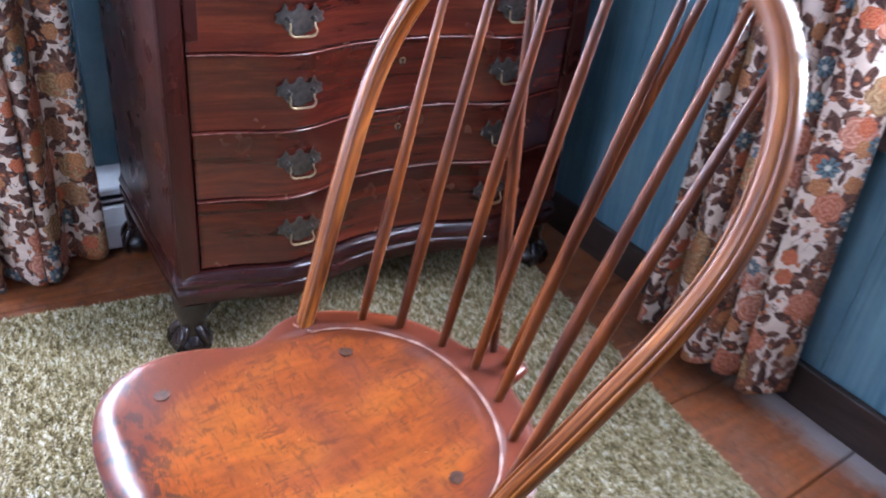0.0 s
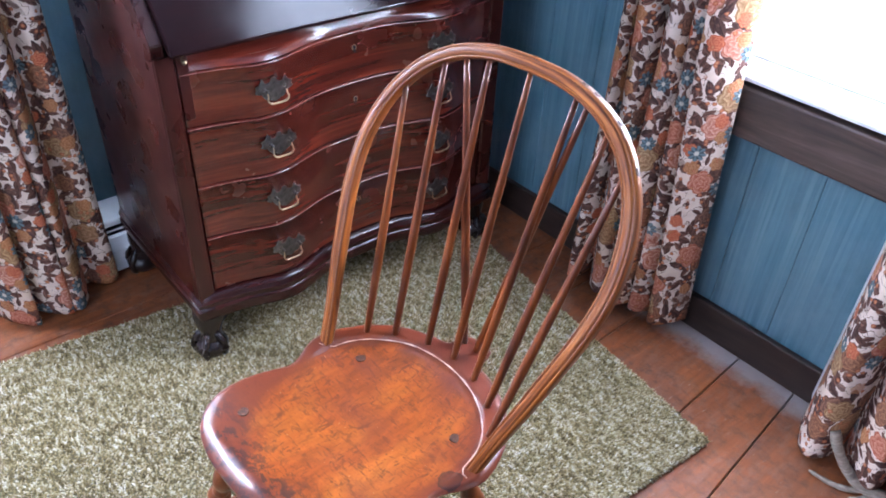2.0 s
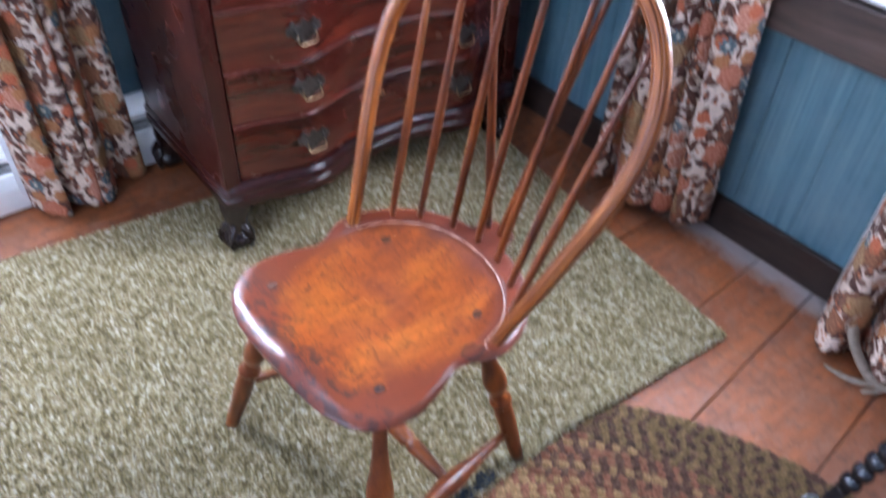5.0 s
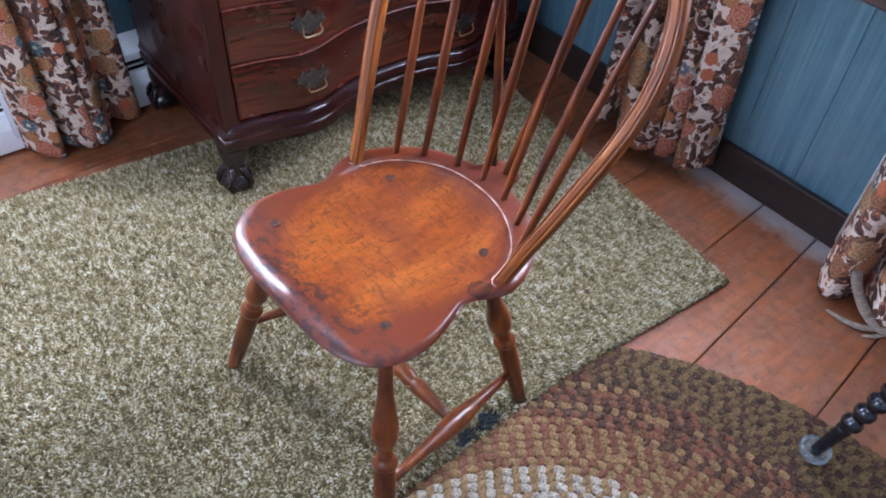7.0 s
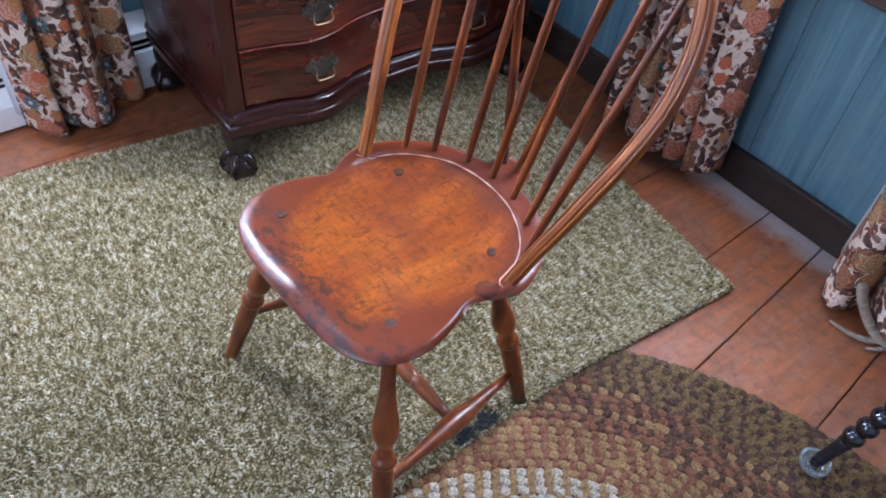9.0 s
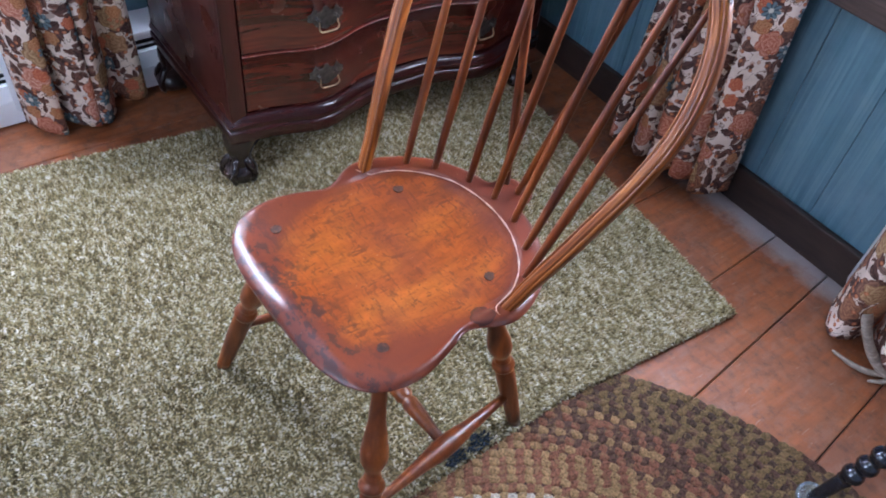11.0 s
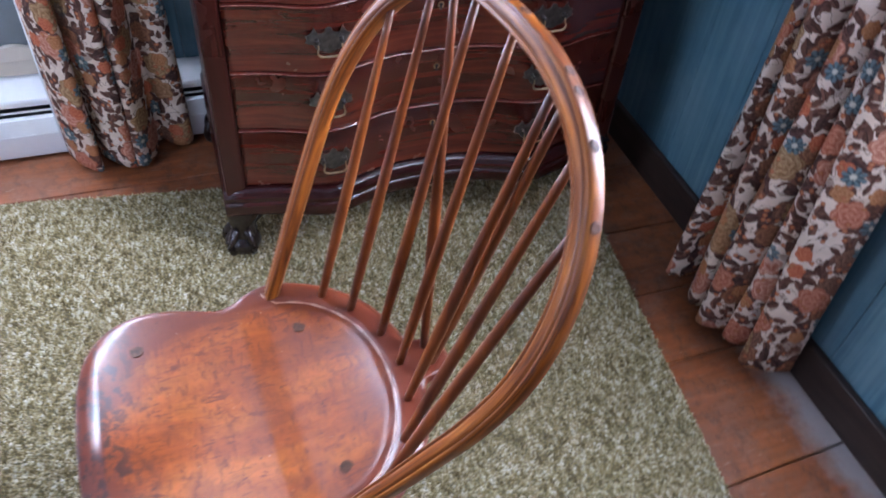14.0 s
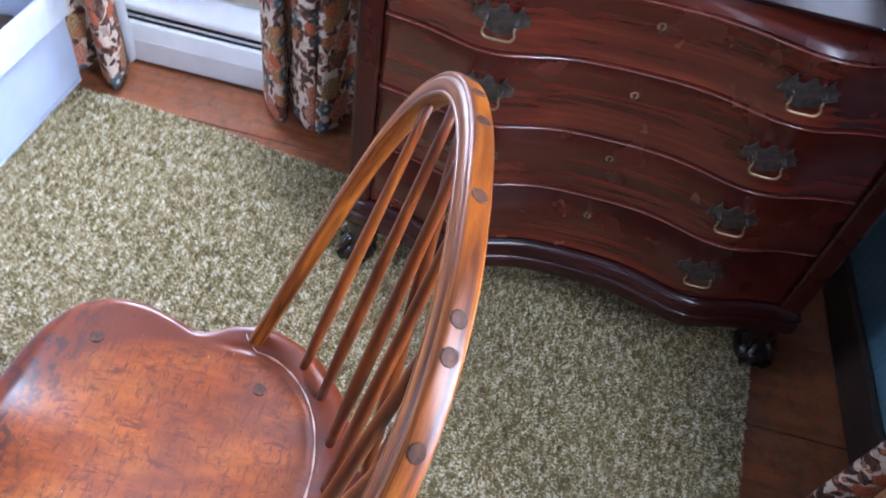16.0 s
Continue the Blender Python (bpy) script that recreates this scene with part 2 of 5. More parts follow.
def floor_paint():
    k = Mat("painted_floorboard", 0.45, spec=0.24)
    v = k.coords((0.7, 6, 6))
    g = k.noise(v, 6.0, 6, 0.65, 0.4)
    cloud = k.noise(k.coords(), 5.0, 5, 0.65)
    c = k.ramp(g, ((0.3, (0.150, 0.040, 0.012)), (0.55, (0.255, 0.074, 0.022)), (0.75, (0.33, 0.105, 0.036))))
    c = k.mix(k.math("MULTIPLY", k.random(), 0.3), c, (0.17, 0.048, 0.020))
    c = k.mix(k.ramp(cloud, ((0.44, 0.0), (0.66, 0.65))), c, (0.165, 0.074, 0.045))
    scr = k.noise(k.coords((10, 60, 10), (0, 0, 0.9)), 2.0, 3, 0.6, 0.5)
    c = k.mix(k.ramp(scr, ((0.64, 0.0), (0.72, 0.4))), c, (0.32, 0.22, 0.17))
    dk = k.noise(k.coords(), 12.0, 4, 0.7)
    c = k.mix(k.ramp(dk, ((0.54, 0.0), (0.74, 0.55))), c, (0.07, 0.024, 0.014))
    blotch = k.noise(k.coords((1, 1.6, 1)), 17.0, 6, 0.7)
    c = k.mix(k.ramp(blotch, ((0.48, 0.0), (0.64, 0.45))), c, (0.20, 0.108, 0.078))
    grime = k.noise(k.coords((1.5, 1, 1), (0, 0, 0.4)), 26.0, 6, 0.75)
    c = k.mix(k.ramp(grime, ((0.50, 0.0), (0.66, 0.65))), c, (0.080, 0.034, 0.024))
    # pale dust along the foot of the east wall
    sx = k.t.nodes.new("ShaderNodeSeparateXYZ")
    k.link(k.tc.outputs["Object"], sx.inputs[0])
    near = k.math("MULTIPLY", k.math("SUBTRACT", k.math("ADD", sx.outputs[0], k.math("MULTIPLY", k.noise(k.coords(), 14.0, 5, 0.7), 0.10)), 1.012), 14.0)
    near = k.math("MINIMUM", k.math("MAXIMUM", near, 0.0), 0.75)
    south = k.math("MULTIPLY", k.math("SUBTRACT", -0.30, sx.outputs[1]), 5.0)
    near = k.math("MULTIPLY", near, k.math("MINIMUM", k.math("MAXIMUM", south, 0.0), 1.0))
    c = k.mix(near, c, (0.33, 0.30, 0.29))
    k.colour(c)
    k.roughness(k.ramp(cloud, ((0.3, 0.36), (0.7, 0.58))))
    k.bump(g, 0.001, 0.4)
    return k.m


M_FLOOR = floor_paint()
M_GAP = simple("dark_gap", (0.012, 0.008, 0.006), 0.9)

# ---------------------------------------------------------------- mesh helpers


def mesh_from(name, verts, faces, smooth=False):
    me = bpy.data.meshes.new(name)
    me.from_pydata([tuple(v) for v in verts], [], [tuple(f) for f in faces])
    me.update()
    if smooth:
        me.shade_smooth()
    return me


def put(name, me, mat, parent=None, label="", smooth=False):
    if isinstance(me, bmesh.types.BMesh):
        bm = me
        bmesh.ops.recalc_face_normals(bm, faces=bm.faces)
        me = bpy.data.meshes.new(name)
        bm.to_mesh(me)
        bm.free()
    if smooth:
        me.shade_smooth()
    ob = new(name, me)
    if mat is not None and not me.materials:
        me.materials.append(mat)
    if parent is not None:
        ob.parent = parent
    if label:
        tagged(ob, label)
    return ob


def part(name, bm, material, parent, label="", smooth=False):
    return put(name, bm, material, parent, label, smooth)


def thing(name, label, category, m=None, group="", kind=""):
    ob = new(name)
    ob.empty_display_size = 0.05
    if m is not None:
        ob.matrix_world = m
    return tagged(ob, label, category, group, kind)


def box(x0, x1, y0, y1, z0, z1, bevel=0.0, bm=None, seg=2):
    own = bmesh.new()
    vs = [own.verts.new((x, y, z)) for x in (x0, x1) for y in (y0, y1) for z in (z0, z1)]
    for f in ((0, 1, 3, 2), (4, 6, 7, 5), (0, 4, 5, 1), (2, 3, 7, 6), (0, 2, 6, 4), (1, 5, 7, 3)):
        own.faces.new([vs[i] for i in f])
    bmesh.ops.recalc_face_normals(own, faces=own.faces)
    if bevel:
        bmesh.ops.bevel(own, geom=list(own.edges), offset=bevel, segments=seg, affect="EDGES", profile=0.5)
    if bm is None:
        return own
    me = bpy.data.meshes.new("tmp")
    own.to_mesh(me)
    own.free()
    bm.from_mesh(me)
    bpy.data.meshes.remove(me)
    return bm


def sweep(points, radii, n=10, closed=False, squash=None, up=None, bm=None, cap=True):
    """A tube along points with a radius at each; squash gives (a, b) factors across the tube."""
    bm = bm or bmesh.new()
    pts = [Vector(p) for p in points]
    rings = []
    ref = Vector(up) if up else Vector((0.123, 0.321, 0.94)).normalized()
    for i, p in enumerate(pts):
        a = pts[i - 1] if i or closed else p
        b = pts[(i + 1) % len(pts)] if i < len(pts) - 1 or closed else p
        tan = (b - a).normalized()
        side = tan.cross(ref)
        if side.length < 1e-4:
            side = tan.cross(Vector((1, 0, 0)))
        side.normalize()
        nor = side.cross(tan).normalized()
        r = radii[i] if hasattr(radii, "__len__") else radii
        sa, sb = squash or (1, 1)
        rings.append([bm.verts.new(p + side * (r * sa * math.cos(2 * math.pi * j / n)) + nor * (r * sb * math.sin(2 * math.pi * j / n))) for j in range(n)])
    last = len(rings) if closed else len(rings) - 1
    for i in range(last):
        r0, r1 = rings[i], rings[(i + 1) % len(rings)]
        for j in range(n):
            bm.faces.new((r0[j], r0[(j + 1) % n], r1[(j + 1) % n], r1[j]))
    if not closed and cap:
        bm.faces.new(rings[0][::-1])
        bm.faces.new(rings[-1])
    return bm


def turned(p0, p1, profile, n=20, bm=None):
    """A lathe-turned piece from p0 to p1; profile rows are (fraction, radius)."""
    p0, p1 = Vector(p0), Vector(p1)
    return sweep([p0.lerp(p1, f) for f, _ in profile], [r for _, r in profile], n, bm=bm)


def spline(pts, n):
    """A smooth curve through control points (Catmull-Rom), n points per span."""
    pts = [np.array(p, float) for p in pts]
    ext = [2 * pts[0] - pts[1], *pts, 2 * pts[-1] - pts[-2]]
    out = []
    for i in range(1, len(ext) - 2):
        a, b, c, d = ext[i - 1:i + 3]
        for j in range(n):
            t = j / n
            out.append(0.5 * (2 * b + (c - a) * t + (2 * a - 5 * b + 4 * c - d) * t * t + (3 * b - a - 3 * c + d) * t ** 3))
    out.append(pts[-1])
    return out


# ---------------------------------------------------------------- the room
X0, X1, Y0, Y1, TOP = -1.66, 1.075, -2.95, 0.575, 2.30

floor = tagged(put("floor", box(X0 - 0.2, X1 + 0.2, Y0 - 0.2, Y1 + 0.2, -0.10, -0.018), M_GAP), "wide floorboards painted orange-brown and worn", "floor", kind="structure")
ceiling = tagged(put("ceiling", box(X0 - 0.2, X1 + 0.2, Y0 - 0.2, Y1 + 0.2, TOP, TOP + 0.1), M_CEILING), "plain blue-grey painted ceiling", "ceiling", kind="structure")


def wall_with_opening(name, axis, inner, thick, a0, a1, o0, o1, z0, z1, mat, label):
    """A wall slab along x or y with one window opening; inner is its room-side face, thick its signed thickness."""
    bm = bmesh.new()
    i0, i1 = sorted((inner, inner + thick))
    for p0, p1, q0, q1 in ((a0, o0, 0, TOP), (o1, a1, 0, TOP), (o0, o1, 0, z0), (o0, o1, z1, TOP)):
        if axis == "y":
            box(i0, i1, p0, p1, q0 - 0.02, q1, bm=bm)
        else:
            box(p0, p1, i0, i1, q0 - 0.02, q1, bm=bm)
    return tagged(put(name, bm, mat), label, "wall", kind="structure")


wall_east = wall_with_opening("wall_east", "y", X1, 0.16, Y0 - 0.2, Y1 + 0.2, -1.14, -0.50, 0.69, 2.10, M_GREYWALL, "teal painted vertical board wall with a window")
wall_north = wall_with_opening("wall_north", "x", Y1, 0.16, X0, X1, -0.82, -0.26, 0.69, 2.10, M_GREYWALL, "teal and grey painted wall behind the desk")
# west and south openings are out of view, added to let fill light in
wall_west = wall_with_opening("wall_west", "y", X0, -0.16, Y0 - 0.2, Y1 + 0.2, -1.35, -0.45, 0.8, 1.8, M_PLASTER, "plain plaster wall with an unseen window added for fill light")
wall_south = wall_with_opening("wall_south", "x", Y0, -0.16, X0, X1, -0.2, 0.7, 0.85, 1.85, M_PLASTER, "plain plaster wall with an unseen window added for fill light")


def wall_boards(parent, axis, face, a0, a1, opening, out, widths, skip=()):
    """Vertical boards nailed over a wall; the ones under and over the opening are cut to length."""
    a, i = a0, 0
    while a < a1 - 0.02:
        w = min(widths[i % len(widths)], a1 - a)
        i += 1
        lo, hi = a + 0.0005, a + w - 0.0005
        mid = (lo + hi) / 2
        spans = [(0.0, TOP)]
        if opening and hi > opening[0] and lo < opening[1]:
            spans = [(0.0, opening[2]), (opening[3], TOP)]
        for z0, z1 in spans:
            d = face + out * (0.012 + 0.0006 * ((i * 7) % 3 - 1))
            f0, f1 = sorted((face, d))
            bm = box(f0, f1, lo, hi, z0, z1, 0.0012, seg=1) if axis == "y" else box(lo, hi, f0, f1, z0, z1, 0.0012, seg=1)
            part("board", bm, M_TEAL, parent)
        a += w


wall_boards(wall_east, "y", X1, -1.63, Y1 - 0.014, (-1.14, -0.50, 0.69, 2.10), -1, (0.17, 0.155, 0.16, 0.165, 0.158, 0.162))
wall_boards(wall_north, "x", Y1, -0.24, X1 - 0.014, None, -1, (0.19, 0.16, 0.17))

# floorboards run along the back wall
_edges = [(Y1 + 0.01, 0.0), (0.307, 0.0), (0.09, 0.0), (-0.14, 0.0), (-0.34, 0.0), (-0.53, 0.02), (-0.815, 0.06), (-0.988, 0.107), (-1.226, 0.108), (-1.45, 0.0), (-1.70, 0.0), (-1.93, 0.0), (-2.17, 0.0), (-2.42, 0.0), (-2.66, 0.0), (Y0, 0.0)]
for _i in range(len(_edges) - 1):
    (_y1, _s1), (_y0, _s0) = _edges[_i], _edges[_i + 1]
    _bm = box(X0, X1, 0.0, 1.0, -0.018, 0.0)
    bmesh.ops.bisect_plane(_bm, geom=_bm.verts[:] + _bm.edges[:] + _bm.faces[:], plane_co=(0, 0, 0), plane_no=(1, 0, 0))
    for _v in _bm.verts:
        _y, _s = (_y1 - 0.0014, _s1) if _v.co.y > 0.5 else (_y0 + 0.0014, _s0)
        _v.co.y = _y + _s * max(-0.6, _v.co.x - 0.6)
    bmesh.ops.bevel(_bm, geom=[e for e in _bm.edges if abs(e.calc_face_angle(0)) > 0.5], offset=0.002, segments=1, affect="EDGES")
    part("floorboard", _bm, M_FLOOR, floor)

# baseboard along the east wall and behind the desk
baseboard = tagged(put("baseboard", box(1.042, 1.0605, Y0, 0.46, 0.0, 0.100, 0.004), M_BASEBOARD), "dark brown scuffed wooden baseboard", "baseboard", kind="structure")


def window_unit(name, axis, face, out, a0, a1, z0, z1, label):
    """A painted double-hung window in its opening: casing, two sashes and glass."""
    w = thing(name, label, "window", kind="structure")

    def slab(n, p0, p1, d0, d1, q0, q1, mat, bev=0.003):
        f0, f1 = sorted((face + out * d0, face + out * d1))
        bm = box(f0, f1, p0, p1, q0, q1, bev) if axis == "y" else box(p0, p1, f0, f1, q0, q1, bev)
        return part(n, bm, mat, w)

    slab("jamb", a0, a0 + 0.025, 0.0, 0.10, z0, z1, M_SASH)
    slab("jamb", a1 - 0.025, a1, 0.0, 0.10, z0, z1, M_SASH)
    slab("head", a0 + 0.025, a1 - 0.025, 0.0, 0.10, z1 - 0.025, z1, M_SASH)
    slab("stool", a0 + 0.025, a1 - 0.025, 0.0, 0.10, z0, z0 + 0.018, M_SASH)
    zm = (z0 + z1) / 2
    for q0, q1, d in ((z0 + 0.02, zm, 0.045), (zm, z1 - 0.027, 0.07)):
        s = slab("sash_rail", a0 + 0.027, a1 - 0.027, d, d + 0.022, q0, q0 + 0.024, M_SASH)
        slab("sash_rail", a0 + 0.027, a1 - 0.027, d, d + 0.022, q1 - 0.035, q1, M_SASH)
        for p in (a0 + 0.027, a1 - 0.062):
            slab("sash_stile", p, p + 0.035, d, d + 0.022, q0 + 0.025, q1 - 0.036, M_SASH)
        g = slab("pane", a0 + 0.063, a1 - 0.063, d + 0.009, d + 0.012, q0 + 0.025, q1 - 0.036, M_GLASS, 0.0)
        g.visible_shadow = False
    return w


_g = Mat("window_glass", 0.02)
_g.b.inputs["Transmission Weight"].default_value = 1.0
_g.b.inputs["IOR"].default_value = 1.45
_g.colour((0.95, 0.98, 1.0))
M_GLASS = _g.m
window_unit("window_1", "y", X1, 1, -1.14, -0.50, 0.69, 2.10, "unseen white painted sash window added for fill light glaring with daylight")
window_unit("window_2", "x", Y1, 1, -0.82, -0.26, 0.69, 2.10, "unseen white painted sash window added for fill light above the baseboard heater")
# unseen windows added around the west and south fill lamps
window_unit("window_3", "y", X0, -1, -1.35, -0.45, 0.8, 1.8, "unseen white painted sash window added for fill light")
window_unit("window_4", "x", Y0, -1, -0.2, 0.7, 0.85, 1.85, "unseen white painted sash window added for fill light")
# painted stool inside the east window, over the dark board
part("stool", box(1.022, 1.0745, -1.16, -0.48, 0.691, 0.704, 0.004), M_SASH, bpy.data.objects["window_1"])
# dark board under the east window
tagged(put("window_sill_board", box(1.020, 1.0595, -1.60, -0.42, 0.565, 0.682, 0.006), M_OLDWOOD), "weathered dark brown board under the window", "sill", kind="structure")

# ---------------------------------------------------------------- the Windsor chair
chair = thing("windsor_chair", "orange-brown varnished brace-back Windsor side chair with saddle seat", "chair", pose(0.025, -0.690, 0, 0, 0, -86.2))
SEAT_Z = 0.447
_half = [(0.0, -0.270), (0.06, -0.269), (0.11, -0.264), (0.152, -0.250), (0.181, -0.225), (0.195, -0.190), (0.195, -0.152), (0.184, -0.110), (0.1735, -0.079), (0.176, -0.058), (0.189, -0.034), (0.197, -0.011), (0.196, 0.014), (0.185, 0.047), (0.163, 0.085), (0.122, 0.122), (0.075, 0.145), (0.038, 0.156), (0.031, 0.180), (0.022, 0.196), (0.0, 0.2)]
_right = spline(_half, 6)
SEAT_OUT = [np.array(p) for p in _right] + [np.array((-p[0], p[1])) for p in _right[-2:0:-1]]


def seat_height(x, y, f):
    """Height of the seat's top; f is 0 at the middle and 1 at the rim."""
    z = SEAT_Z
    g = math.hypot(x / 0.160, (y + 0.005) / 0.117) if y > -0.005 else abs(x) / 0.160
    fade = max(0.0, min(1.0, (y + 0.050) / 0.035))
    dish = 0.020 * max(0.0, 1 - (x / 0.185) ** 2) * max(0.0, 1 - ((y + 0.07) / 0.17) ** 2) ** 0.8
    pommel = 0.010 * math.exp(-(x / 0.05) ** 2) * max(0.0, min(1.0, (-y - 0.13) / 0.12))
    front = 0.009 * max(0.0, min(1.0, (-y - 0.17) / 0.10)) ** 2
    if g < 1:
        z -= 0.003 * min(1, (1 - g) * 12) * fade
    z -= 0.0040 * math.exp(-((g - 1.0) / 0.024) ** 2) * fade
    z -= dish - pommel + front
    roll = 0.90 if y < -0.20 else 0.94
    if f > roll:
        z -= 0.007 * ((f - roll) / (1 - roll)) ** 2.2
    return z


def build_seat():
    n, rings = len(SEAT_OUT), 46
    c = np.array((0.0, -0.06))
    verts, faces = [], []
    verts.append((c[0], c[1], seat_height(*c, 0)))
    for r in range(1, rings + 1):
        f = (r / rings) ** 0.85
        for p in SEAT_OUT:
            q = c + (p - c) * f
            verts.append((q[0], q[1], seat_height(q[0], q[1], f)))
    # rim: rounded over, then undercut below
    for inset, drop in ((-0.0008, 0.0085), (0.0030, 0.0125), (0.018, 0.0230), (0.050, 0.0370)):
        for p in SEAT_OUT:
            d = (p - c) / np.linalg.norm(p - c)
            q = p - d * inset
            base = SEAT_Z - 0.009 * max(0.0, min(1.0, (-p[1] - 0.17) / 0.10)) ** 2
            verts.append((q[0], q[1], base - drop))
    verts.append((c[0], c[1], SEAT_Z - 0.040))
    for j in range(n):
        faces.append((0, 1 + j, 1 + (j + 1) % n))
    for r in range(rings + 3):
        a, b = 1 + r * n, 1 + (r + 1) * n
        for j in range(n):
            k = (j + 1) % n
            faces.append((a + j, b + j, b + k, a + k))
    a = 1 + (rings + 3) * n
    for j in range(n):
        faces.append((a + j, len(verts) - 1, a + (j + 1) % n))
    return mesh_from("seat", verts, faces, True)


seat = part("seat", build_seat(), M_SEAT, chair, "orange saddle seat with scratches, wear and a groove before the spindles")

# hooped back: flat-faced bow, leaning back
LEAN_BACK = radians(23.4)


def back_point(x, s, off=0.0):
    """A point of the slightly twisted plane of the bow: s up along the slope, off towards the back."""
    lean = LEAN_BACK + 0.10 * x
    return Vector((x + 0.045 * s, s * math.sin(lean) + off * math.cos(lean), SEAT_Z - 0.004 + s * math.cos(lean) - off * math.sin(lean)))


_bow_half = [(0.1725, -0.01), (0.186, 0.06), (0.2, 0.12), (0.217, 0.2), (0.228, 0.2561), (0.234, 0.3152), (0.231, 0.3644), (0.219, 0.4137), (0.197, 0.459), (0.163, 0.4994), (0.118, 0.528), (0.06, 0.5447), (0, 0.5486)]
_bow_r = spline(_bow_half, 6)
BOW = [np.array((-p[0] - 0.006 * math.sin(math.pi * min(1.0, max(0.0, p[1]) / 0.5)), p[1])) for p in _bow_r] + [np.array(p) for p in _bow_r[-2::-1]]


def build_bow():
    bm = bmesh.new()
    # section across the bow: (outwards, backwards)
    sec = [(-0.0095, -0.004), (-0.0086, -0.0080), (-0.0070, -0.0091), (-0.0058, -0.0086), (-0.0051, -0.0074), (-0.0043, -0.0088), (-0.0015, -0.0097), (0.0040, -0.0097), (0.0066, -0.0089), (0.0074, -0.0074), (0.0082, -0.0087), (0.0098, -0.0088), (0.0115, -0.0075),
           (0.0125, -0.004), (0.0125, 0.007), (0.0100, 0.0095), (-0.0070, 0.0095), (-0.0095, 0.006)]
    rings = []
    m = len(BOW)
    for i, p in enumerate(BOW):
        a, b = BOW[max(0, i - 1)], BOW[min(m - 1, i + 1)]
        t = (b - a) / np.linalg.norm(b - a)
        out = np.array((-t[1], t[0]))
        taper = 0.88 + 0.12 * min(1.0, p[1] / 0.15)
        rings.append([bm.verts.new(back_point(p[0] + out[0] * u * taper, p[1] + out[1] * u * taper, w * taper)) for u, w in sec])
    k = len(sec)
    for i in range(m - 1):
        for j in range(k):
            bm.faces.new((rings[i][j], rings[i][(j + 1) % k], rings[i + 1][(j + 1) % k], rings[i + 1][j]))
    bm.faces.new(rings[0])
    bm.faces.new(rings[-1][::-1])
    return bm


bow = part("bow", build_bow(), M_BOW, chair, "bent hoop with beaded face, worn pale along its edge", True)
# cloth-like coordinates so that the grain follows the bend
_lay = bow.data.uv_layers.new(name="grain")
_ns = len(bow.data.vertices) // len(BOW)
for _f in bow.data.polygons:
    _js = [bow.data.loops[_l].vertex_index % _ns for _l in _f.loop_indices]
    for _l, _j in zip(_f.loop_indices, _js):
        _jj = _ns if _j == 0 and max(_js) == _ns - 1 and len(_js) == 4 else _j
        _lay.data[_l].uv = (0.10 * _jj / _ns, 1.6 * (bow.data.loops[_l].vertex_index // _ns) / len(BOW))


def bow_at(x):
    """The point of the bow's upper half at that x, with its outward direction."""
    best = min((p for p in BOW if p[1] > 0.335), key=lambda p: abs(p[0] - x))
    i = [j for j, p in enumerate(BOW) if p is best][0]
    t = BOW[i + 1] - BOW[i - 1]
    t = t / np.linalg.norm(t)
    return best, np.array((-t[1], t[0]))


_bottoms = [(-0.150, 0.066), (-0.112, 0.097), (-0.056, 0.1225), (-0.003, 0.131), (0.053, 0.1215), (0.106, 0.097), (0.147, 0.060)]
_tops = [-0.197, -0.145, -0.0695, 0.003, 0.0755, 0.140, 0.1885]
_spind = [(0.0, 0.0052), (0.10, 0.0062), (0.3, 0.0074), (0.45, 0.0070), (0.7, 0.0056), (0.9, 0.0046), (1.0, 0.0040)]
_braces = [((-0.016, 0.172), -0.105), ((0.008, 0.172), 0.103)]
for (_bx, _by), _tx in [*zip(_bottoms, _tops), *_braces]:
    _p, _o = bow_at(_tx)
    _a = Vector((_bx, _by, SEAT_Z - 0.010))
    _q = back_point(_p[0] - 0.004 * _o[0], _p[1] - 0.004 * _o[1])
    _n = "spindle" if (_bx, _by) in _bottoms else "bracing_spindle"
    part(_n, turned(_a, _q, _spind, 12), M_CHAIR, chair, smooth=True)
    # end of the tenon, showing dark on the outer edge of the hoop
    _e0 = back_point(_p[0] + 0.0120 * _o[0], _p[1] + 0.0120 * _o[1])
    _e1 = back_point(_p[0] + 0.0131 * _o[0], _p[1] + 0.0131 * _o[1])
    part("tenon_end", sweep([_e0, _e1], [0.0060, 0.0048], 12), M_PLUG, bow, "dark wedged tenon end")

# legs, splayed, with turned balusters
_leg = [(0.0, 0.0110), (0.10, 0.0108), (0.17, 0.0112), (0.24, 0.0130), (0.30, 0.0165), (0.345, 0.0200), (0.380, 0.0212), (0.410, 0.0198), (0.436, 0.0150), (0.452, 0.0118), (0.466, 0.0112), (0.476, 0.0135), (0.484, 0.0142), (0.490, 0.0135), (0.498, 0.0165),
        (0.510, 0.0198), (0.522, 0.0202), (0.532, 0.0186), (0.538, 0.0150), (0.546, 0.0152), (0.556, 0.0162), (0.62, 0.0172), (0.70, 0.0168), (0.82, 0.0148), (0.94, 0.0128), (1.0, 0.0120)]
LEGS = {}
